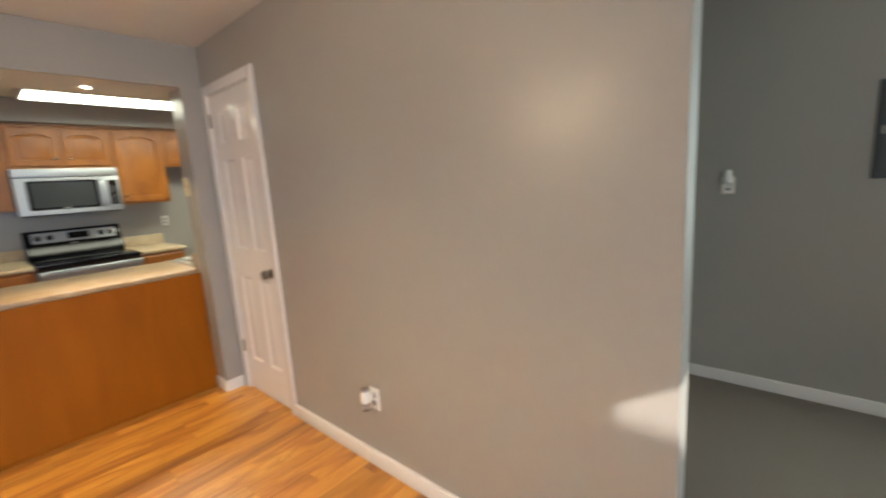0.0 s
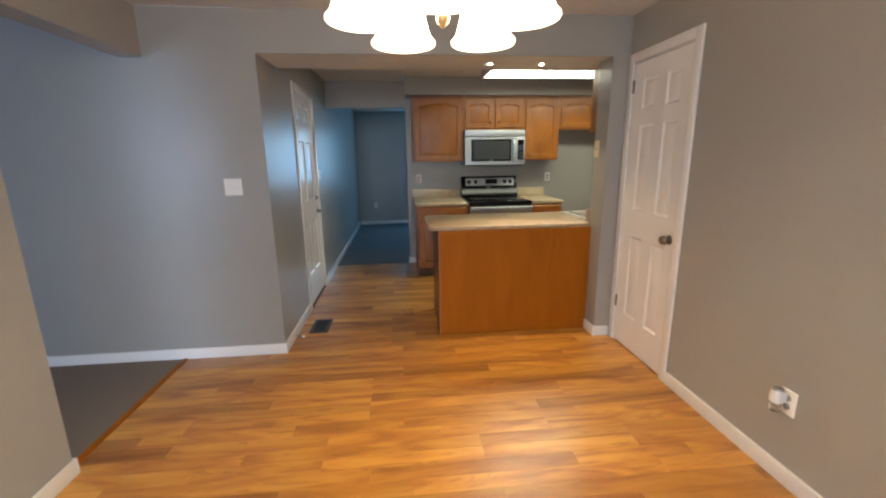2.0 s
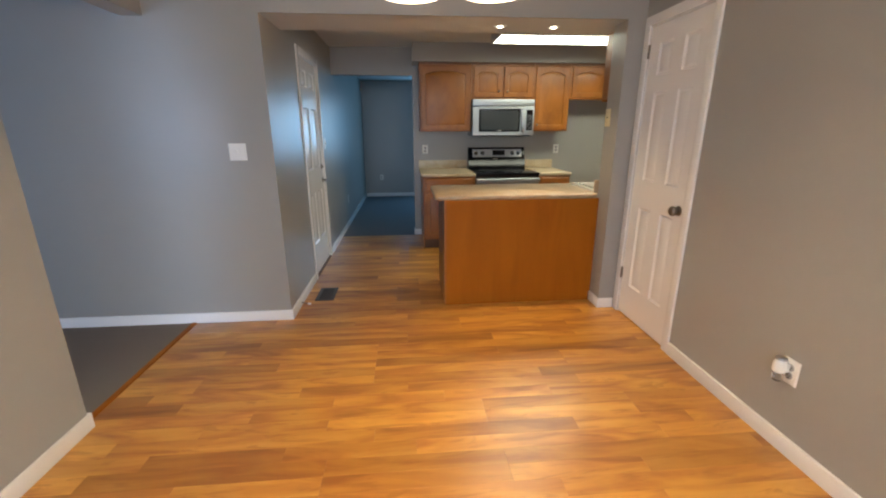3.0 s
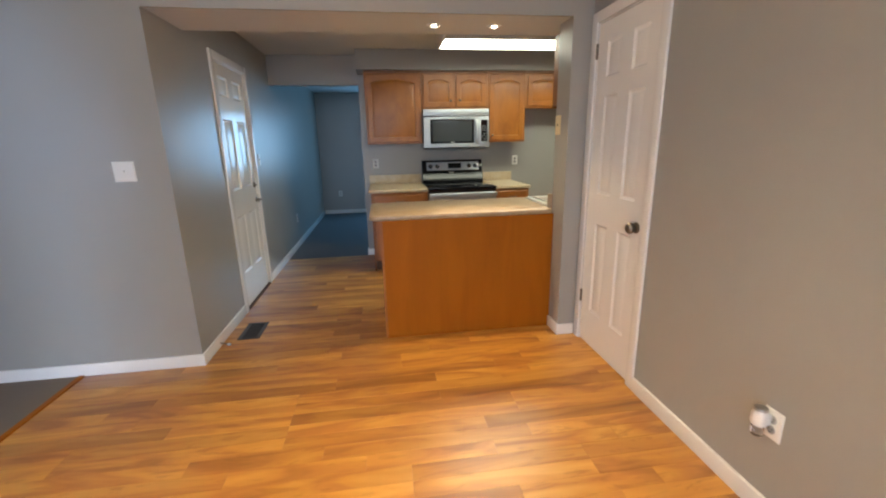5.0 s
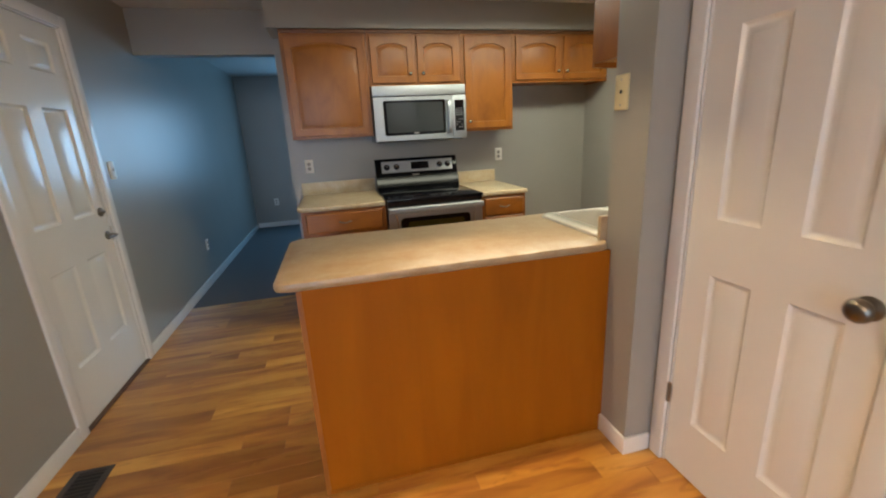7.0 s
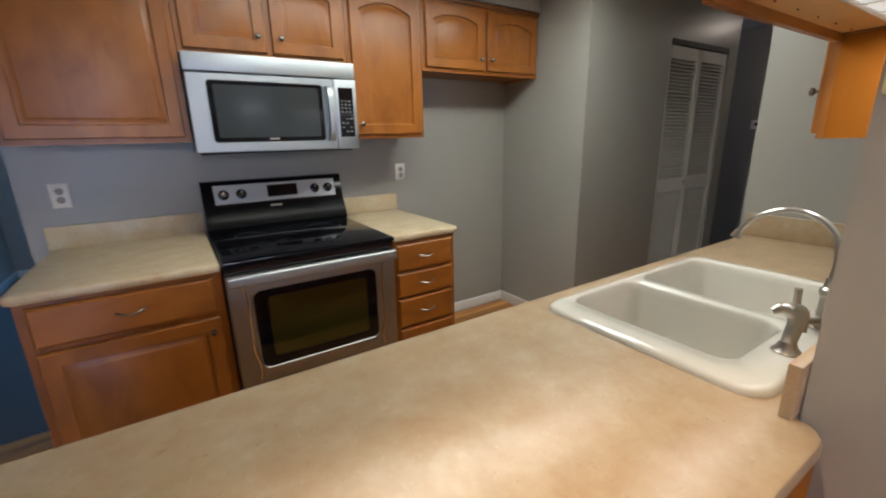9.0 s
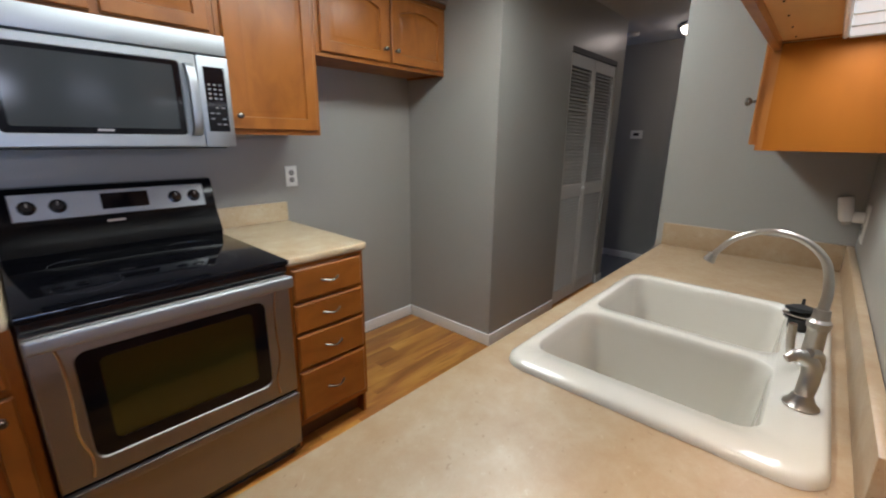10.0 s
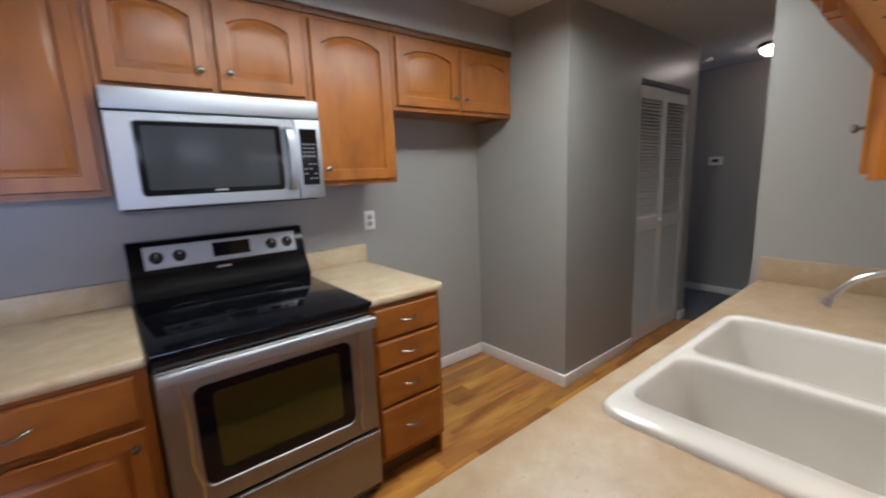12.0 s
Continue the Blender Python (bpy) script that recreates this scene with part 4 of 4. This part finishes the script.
for z in (0.33, 1.915):
    part("hinge", moved(boxes((-0.006, 0.012, -0.012, 0.001, z - 0.045, z + 0.045), bevel=0.003), MR), BRONZE, lf)

ME = Matrix.Translation((XL, D0, 0)) @ Matrix.Rotation(radians(90), 4, "Z")
ob = tagged(thing("door_2", (XL, (D0 + D1) / 2, 0), "white six panel entry door, closed, lever and deadbolt", "door"), kind="structure")
W = D1 - D0
casing(ob, W, DZ, 0.062, ME)
lf = six_panel(ob, W - 0.016, DZ - 0.018, 0.04, ((0.300, 0.800), (1.025, 1.605), (1.785, 1.940)), ((0.105, 0.315), (0.425, 0.635)), ME @ Matrix.Translation((0.008, 0.012, 0.009)))
part("deadbolt", moved(lathe([(0.028, 0), (0.028, 0.006), (0.020, 0.012), (0.008, 0.014), (0.008, 0.026)], Matrix.Translation((0.690, 0.012, 1.035)) @ Matrix.Rotation(radians(90), 4, "X"), 24), ME), BRONZE, lf)
lv = lathe([(0.027, 0), (0.027, 0.006), (0.012, 0.010), (0.011, 0.045)], Matrix.Translation((0.700, 0.012, 0.890)) @ Matrix.Rotation(radians(90), 4, "X"), 24)
tube(curve([(0.700, -0.035, 0.890), (0.670, -0.040, 0.892), (0.600, -0.040, 0.888)], 6), [0.010] * 7 + [0.007] * 6, 12, lv)
part("lever", moved(lv, ME), BRONZE, lf)
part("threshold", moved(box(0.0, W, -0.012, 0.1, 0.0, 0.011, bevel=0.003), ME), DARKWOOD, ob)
part("strike_plate", moved(box(W - 0.012, W - 0.004, 0.004, 0.010, 0.85, 0.94), ME), NICKEL, ob)

ob = tagged(thing("door_3", ((L0 + L1) / 2, YN, 0), "white louvered bifold closet door, closed", "door"), kind="structure")
part("track", box(L0, L1, YN + 0.002, YN + 0.06, 2.008, LZ), DARKHOLE, ob, "dark top track")
slat_me = None
half = (L1 - L0) / 2
for k in range(2):
    xa = L0 + 0.006 + k * half
    xb = xa + half - 0.010
    fr = boxes((xa, xa + 0.032, YN + 0.012, YN + 0.040, 0.012, 2.004), (xb - 0.032, xb, YN + 0.012, YN + 0.040, 0.012, 2.004), (xa + 0.032, xb - 0.032, YN + 0.012, YN + 0.040, 0.012, 0.13),
               (xa + 0.032, xb - 0.032, YN + 0.012, YN + 0.040, 0.918, 1.024), (xa + 0.032, xb - 0.032, YN + 0.012, YN + 0.040, 1.915, 2.004), bevel=0.003)
    lf = part("leaf_frame", fr, WHITE, ob)
    zs = [0.145 + i * 0.0262 for i in range(30)] + [1.035 + i * 0.0262 for i in range(34)]
    for z in zs:
        if slat_me is None:
            s = part("slat", moved(box(-(half - 0.076) / 2, (half - 0.076) / 2, -0.016, 0.016, -0.0028, 0.0028), Matrix.Rotation(radians(38), 4, "X")), WHITE, lf, smooth=False)
            slat_me = s.data
        else:
            s = new("slat", slat_me)
            s.parent = lf
        s.location = ((xa + xb) / 2, YN + 0.026, z)
    if k == 0:
        part("knob", lathe([(0.008, 0), (0.008, 0.008), (0.015, 0.016), (0.012, 0.024)], Matrix.Translation((xb - 0.016, YN + 0.012, 0.985)) @ Matrix.Rotation(radians(90), 4, "X"), 18), WHITE, lf)

# ---- chandelier ----
CX, CY, CZR = 0.178, 1.372, 1.760
ob = thing("chandelier", (CX, CY, ZC), "five-light satin brass chandelier with lit frosted bell shades", "chandelier")
part("canopy", lathe([(0.065, 0.0), (0.062, -0.012), (0.030, -0.030), (0.010, -0.036)], Matrix.Translation((CX, CY, ZC - 0.001)), 28), BRASS, ob)
part("stem", lathe([(0.007, 2.365), (0.007, 2.06), (0.016, 2.05), (0.022, 2.03), (0.012, 2.00), (0.010, 1.92), (0.026, 1.90), (0.034, 1.87), (0.030, 1.84), (0.018, 1.822), (0.022, 1.812), (0.022, 1.800), (0.014, 1.794), (0.017, 1.784), (0.012, 1.772), (0.004, 1.762)], Matrix.Translation((CX, CY, 0)), 28), BRASS, ob)
for k in range(5):
    a = radians(48 + 72 * k)
    ux, uy = math.cos(a), math.sin(a)

    def at(r, z):
        return (CX + ux * r, CY + uy * r, z)
    rr = 0.190
    arm = part("arm", tube(curve([at(0.02, 1.86), at(0.07, 1.835), at(0.115, 1.875), at(0.150, 1.945), at(0.188, 1.962), at(rr, 1.935), at(rr, 1.915)], 6), 0.0055, 10), BRASS, ob)
    part("socket", lathe([(0.010, 0.062), (0.024, 0.055), (0.026, 0.040), (0.030, 0.034), (0.030, 0.026), (0.020, 0.022)], Matrix.Translation(at(rr, CZR + 0.125)), 24), BRASS, arm)
    prof = [(0.026, 0.152), (0.040, 0.146), (0.052, 0.128), (0.058, 0.100), (0.063, 0.070), (0.070, 0.040), (0.076, 0.022), (0.084, 0.014), (0.089, 0.009), (0.090, 0.004), (0.087, 0.000), (0.083, 0.002), (0.074, 0.018), (0.069, 0.042), (0.060, 0.072), (0.055, 0.100), (0.049, 0.126), (0.038, 0.142), (0.026, 0.148)]
    part("shade", lathe(prof, Matrix.Translation(at(rr, CZR)), 32, cap=False), SHADE, arm, "lit frosted glass bell shade")
    part("bulb", lathe([(0.012, 0.135), (0.014, 0.110), (0.026, 0.085), (0.029, 0.065), (0.022, 0.045), (0.008, 0.036)], Matrix.Translation(at(rr, CZR)), 20), BULB, arm)

# ---- ceiling lights ----
ob = thing("fluorescent_fixture", (1.95, 4.83, ZC), "lit fluorescent ceiling light with white wrap diffuser", "light")
part("diffuser", box(0.985, 2.855, 4.500, 4.890, 2.272, 2.292, bevel=0.005, seg=2), TUBE, ob, "glowing white acrylic diffuser")
part("pan", box(0.985, 2.855, 4.500, 4.890, 2.2925, ZC - 0.001), WHITE, ob)
for ya in (4.472, 4.8905):
    part("side_rail", box(0.985, 2.855, ya, ya + 0.0275, 2.266, ZC - 0.001, bevel=0.004), CEIL, ob, "cream side rail")
part("end_cap", box(0.958, 0.9845, 4.472, 4.918, 2.266, ZC - 0.001, bevel=0.004), CEIL, ob)
part("end_cap", box(2.8555, 2.882, 4.472, 4.918, 2.266, ZC - 0.001, bevel=0.004), CEIL, ob)
for x in (0.762, 1.163):
    ob = thing("recessed_light", (x, 3.56, ZD), "small lit recessed spotlight with white trim ring", "light", "recessed lights")
    part("trim_ring", lathe([(0.048, 0.0), (0.047, -0.004), (0.036, -0.006), (0.032, -0.001)], Matrix.Translation((x, 3.56, ZD - 0.001)), 28, cap=False), WHITE, ob)
    part("reflector", lathe([(0.033, -0.0015), (0.025, -0.0005), (0.0175, -0.001)], Matrix.Translation((x, 3.56, ZD - 0.001)), 28, cap=False), NICKEL, ob, "bright metal reflector")
    part("bulb_face", lathe([(0.017, 0.0), (0.016, -0.005), (0.007, -0.010)], Matrix.Translation((x, 3.56, ZD - 0.001)), 24), CANBULB, ob)
    lamp("recessed_lamp", "SPOT", look((x, 3.56, ZD - 0.012), (x, 2.88, 0)), 21 if x < 1 else 29, (1.0, 0.78, 0.48), radius=0.02, cone=radians(74))
ob = thing("dome_light", (5.42, 4.70, ZC), "lit flush dome ceiling light with dark rim", "light")
part("rim", lathe([(0.14, 0), (0.145, -0.02), (0.13, -0.028)], Matrix.Translation((5.42, 4.70, ZC - 0.001)), 32), BRONZE, ob)
part("glass_bowl", lathe([(0.125, -0.029), (0.115, -0.06), (0.075, -0.085), (0.02, -0.095)], Matrix.Translation((5.42, 4.70, ZC - 0.001)), 32), DOME, ob)
ob = thing("smoke_detector", (5.42, 5.25, ZC), "small round white smoke detector", "smoke detector")
part("body", lathe([(0.055, 0), (0.055, -0.018), (0.045, -0.030), (0.015, -0.033)], Matrix.Translation((5.42, 5.25, ZC - 0.001)), 24), PLASTIC, ob)

# ---- plates and small things on the walls ----


SOCKET = material("grey_socket_plastic", (0.36, 0.35, 0.33), 0.4)


def plate(name, m, w, h, label, category, mat=PLASTIC, holes=(), rock=0, group=""):
    """A wall plate facing -y of m, centred."""
    ob = thing(name, m.translation, label, category, group)
    bm = bmesh.new()
    loft(bm, [xz_round(-w / 2, w / 2, -h / 2, h / 2, -0.0005, 0.004), xz_round(-w / 2, w / 2, -h / 2, h / 2, -0.003, 0.004), xz_round(-w / 2 + 0.004, w / 2 - 0.004, -h / 2 + 0.004, h / 2 - 0.004, -0.0065, 0.003)])
    part("plate", moved(bm, m), mat, ob)
    for z in holes:
        s = part("socket", moved(lathe([(0.0165, 0), (0.0165, 0.002), (0.015, 0.003)], Matrix.Translation((0, -0.006, z)) @ Matrix.Rotation(radians(90), 4, "X"), 20), m), SOCKET, ob)
        part("slots", moved(boxes((-0.0075, -0.0050, -0.0096, -0.0085, z - 0.002, z + 0.008), (0.0050, 0.0075, -0.0096, -0.0085, z - 0.002, z + 0.007), (-0.003, 0.003, -0.0096, -0.0085, z - 0.011, z - 0.006)), m), DARKHOLE, s)
    for k in range(rock):
        x = (k - (rock - 1) / 2) * 0.046
        part("toggle", moved(boxes((x - 0.005, x + 0.005, -0.016, -0.006, -0.004, 0.012), bevel=0.002), m), mat, ob)
    return ob


FACE_X = Matrix.Rotation(radians(-90), 4, "Z")   # faces -x
FACE_XP = Matrix.Rotation(radians(90), 4, "Z")   # faces +x
FACE_YP = Matrix.Rotation(radians(180), 4, "Z")  # faces +y
plate("switch_plate", pose(-1.098, YH, 1.268), 0.116, 0.116, "wide white two-gang switch plate", "switch", rock=1)
plate("outlet", pose(0.302, YS, 1.163), 0.072, 0.116, "white outlet above the countertop", "outlet", holes=(0.02, -0.02), group="outlets")
plate("outlet", pose(2.086, YS, 1.163), 0.072, 0.116, "white outlet beside the fridge recess", "outlet", holes=(0.02, -0.02), group="outlets")
plate("light_switch", pose(XL, 5.145, 1.265) @ FACE_XP, 0.07, 0.112, "white single switch beside the entry door", "switch", rock=1)
plate("outlet", pose(XL, 6.67, 0.40) @ FACE_XP, 0.07, 0.112, "white outlet low on the long wall", "outlet", holes=(0.02, -0.02), group="outlets")
plate("outlet", pose(-0.506, 9.45, 0.42), 0.07, 0.112, "white outlet on the far end wall", "outlet", holes=(0.02, -0.02), group="outlets")

ob = plate("outlet", pose(XR, 1.738, 0.378) @ FACE_X, 0.075, 0.116, "white outlet low on the dining wall", "outlet", holes=(0.02, -0.02), group="outlets")
ob = thing("air_freshener", (XR - 0.03, 1.752, 0.40), "white plug-in air freshener with clear oil bottle", "air freshener")
part("shell", lathe([(0.010, 0.052), (0.020, 0.048), (0.026, 0.030), (0.027, 0.0), (0.024, -0.012)], Matrix.Translation((XR - 0.042, 1.757, 0.385)), 24), PLASTIC, ob)
part("collar", lathe([(0.016, 0.060), (0.022, 0.056), (0.024, 0.048)], Matrix.Translation((XR - 0.042, 1.757, 0.385)), 24), NICKEL, ob)
part("plug", box(XR - 0.024, XR - 0.007, 1.738, 1.772, 0.372, 0.415, bevel=0.004), PLASTIC, ob)
part("bottle", lathe([(0.014, -0.013), (0.021, -0.020), (0.022, -0.048), (0.018, -0.056)], Matrix.Translation((XR - 0.042, 1.757, 0.385)), 24), GLASS, ob, "small clear bottle")

plate("outlet", pose(2.815, YK, 1.125) @ FACE_YP, 0.072, 0.125, "white outlet on the wall behind the sink", "outlet", holes=(0.02, -0.02), group="outlets")
ob = thing("night_light", (2.80, YK + 0.05, 1.17), "white plug-in night light with tilted shade", "night light")
part("plug", moved(lathe([(0.018, 0), (0.018, 0.024), (0.016, 0.030)], Matrix.Translation((2.815, YK + 0.008, 1.145)) @ Matrix.Rotation(radians(-90), 4, "X"), 20), None), PLASTIC, ob)
part("shade", lathe([(0.017, -0.010), (0.020, 0.0), (0.0205, 0.062), (0.018, 0.070)], Matrix.Translation((2.812, YK + 0.052, 1.140)) @ Matrix.Rotation(radians(-10), 4, "X"), 24), PLASTIC, ob)
part("lens", lathe([(0.010, -0.020), (0.015, -0.011)], Matrix.Translation((2.812, YK + 0.051, 1.139)) @ Matrix.Rotation(radians(-10), 4, "X"), 20), NICKEL, ob)

ob = plate("phone_plate", pose(XJ, 3.446, 1.495) @ FACE_X, 0.078, 0.128, "raised ivory phone plate on the opening's edge", "wall plate", IVORY)
part("jack", moved(boxes((-0.006, 0.006, -0.008, -0.006, -0.004, 0.008)), pose(XJ, 3.446, 1.495) @ FACE_X), DARKHOLE, ob)
for z in (-0.045, 0.045):
    part("screw", moved(lathe([(0.004, 0), (0.004, 0.002), (0.002, 0.0028)], Matrix.Translation((0, -0.006, z)) @ Matrix.Rotation(radians(90), 4, "X"), 12), pose(XJ, 3.446, 1.495) @ FACE_X), NICKEL, ob)

ob = thing("thermostat", (5.95, 5.27, 1.447), "small white wall thermostat with grey display", "thermostat")
part("case", box(5.925, 5.949, 5.205, 5.335, 1.402, 1.492, bevel=0.006, seg=2), PLASTIC, ob)
part("display", box(5.923, 5.9255, 5.24, 5.30, 1.435, 1.465), DARKHOLE, ob)

ob = plate("wall_sensor", pose(3.63, 0.528, 1.285) @ FACE_X, 0.068, 0.10, "small white plug-in sensor in the side room", "sensor")
part("sensor_head", moved(lathe([(0.024, -0.02), (0.026, 0.0), (0.020, 0.045), (0.014, 0.055)], Matrix.Translation((0, -0.03, 0.04)), 20), pose(3.63, 0.528, 1.285) @ FACE_X), PLASTIC, ob)
part("sensor_eye", moved(box(-0.014, 0.014, -0.009, -0.006, -0.028, -0.016, bevel=0.001), pose(3.63, 0.528, 1.285) @ FACE_X), KEY, ob)
ob = thing("breaker_panel", (3.63, -0.24, 1.30), "dark grey metal breaker panel on the side room wall", "electrical panel")
GREY = material("grey_metal_paint", (0.06, 0.07, 0.075), 0.5, 0.3)
part("cover", box(3.618, 3.6295, -0.430, -0.082, 1.297, 1.785, bevel=0.003), GREY, ob)
part("door", box(3.612, 3.6175, -0.395, -0.100, 1.33, 1.75, bevel=0.002), GREY, ob)
part("latch", box(3.608, 3.6125, -0.115, -0.106, 1.52, 1.56), NICKEL, ob)

ob = thing("door_stop", (XL + T, 3.545, 0.03), "small spring door stop with white rubber tip", "door stop")
part("spring", tube([(XL + T - 0.001, 3.545, 0.030), (-0.792, 3.530, 0.024)], 0.0045, 10), BRONZE, ob)
part("tip", tube([(-0.793, 3.530, 0.024), (-0.772, 3.524, 0.022)], [0.0075, 0.0085], 12), PLASTIC, ob, "white rubber tip")

# ---- floor register ----
ob = thing("floor_register", (-0.685, 3.778, 0), "dark brown metal floor vent set in the boards", "floor vent")
VENT = material("brown_vent_metal", (0.085, 0.075, 0.07), 0.45, 0.6)
V0, V1, U0, U1 = -0.765, -0.605, 3.630, 3.926
bm = bmesh.new()
for r in ((V0, V1, U0, U0 + 0.022), (V0, V1, U1 - 0.022, U1), (V0, V0 + 0.028, U0 + 0.022, U1 - 0.022), (V1 - 0.028, V1, U0 + 0.022, U1 - 0.022)):
    bx(bm, r[0], r[1], r[2], r[3], 0.0005, 0.006, bevel=0.002)
part("frame", bm, VENT, ob)
# thin black sheet on the boards gives the shade between the slats
part("shade_sheet", box(V0 + 0.02, V1 - 0.02, U0 + 0.02, U1 - 0.02, 0.0002, 0.0008), DARKHOLE, ob)
for k in range(11):
    y = U0 + 0.034 + k * 0.0228
    part("slat", box(V0 + 0.028, V1 - 0.028, y - 0.004, y + 0.004, 0.001, 0.005), VENT, ob, smooth=False)

# ---- floor boards ----
floor = tagged(new("floor"), "warm honey laminate floor boards with dark streaks", "floor", kind="structure")
BW, rng = 0.0925, random.Random(7)
meshes, rest, count = {}, bmesh.new(), 0


def board(x0, x1, y0, y1):
    global count
    near = y1 < 4.2 and x0 > -1.7 and count < 300 and y0 > 0.2
    if not near:
        bx(rest, x0 + 0.0002, x1 - 0.0002, y0 + 0.0002, y1 - 0.0002, -0.012, 0.0)
        return
    key = (round(x1 - x0, 3), round(y1 - y0, 3))
    if key not in meshes:
        w, d = key[0] / 2 - 0.0002, key[1] / 2 - 0.0002
        bm = bmesh.new()
        e = 0.0005
        loft(bm, [[Vector((-w + q, -d + q, z)), Vector((w - q, -d + q, z)), Vector((w - q, d - q, z)), Vector((-w + q, d - q, z))] for q, z in ((0, -0.012), (0, -e), (e, 0.0))])
        ob = part("floor_board", bm, PLANK, floor, smooth=False)
        meshes[key] = ob.data
    else:
        ob = new("floor_board", meshes[key])
        ob.parent = floor
    ob.location = ((x0 + x1) / 2, (y0 + y1) / 2, 0)
    count += 1


y = -1.7
while y < 5.88:
    y1 = min(y + BW, 5.885)
    spans = [(-1.568 if y > 2.0 else -1.53, 1.80)] if y1 <= YH + 0.02 else [(XL, 4.86)]
    if YH + 0.02 < y1 and y < YH + 0.02:
        spans = [(XL, XJ)]
    for a, b in spans:
        x = a - rng.choice((0.0, 0.2, 0.4, 0.6, 0.8))
        while x < b:
            ln = rng.choice((0.6, 0.8, 1.0, 1.2))
            if min(x + ln, b) - max(x, a) > 0.02:
                board(round(max(x, a), 3), round(min(x + ln, b), 3), y, y1)
            x += ln
    y = y1
tagged(part("far_boards", rest, PLANK, floor, smooth=False), kind="stuff")
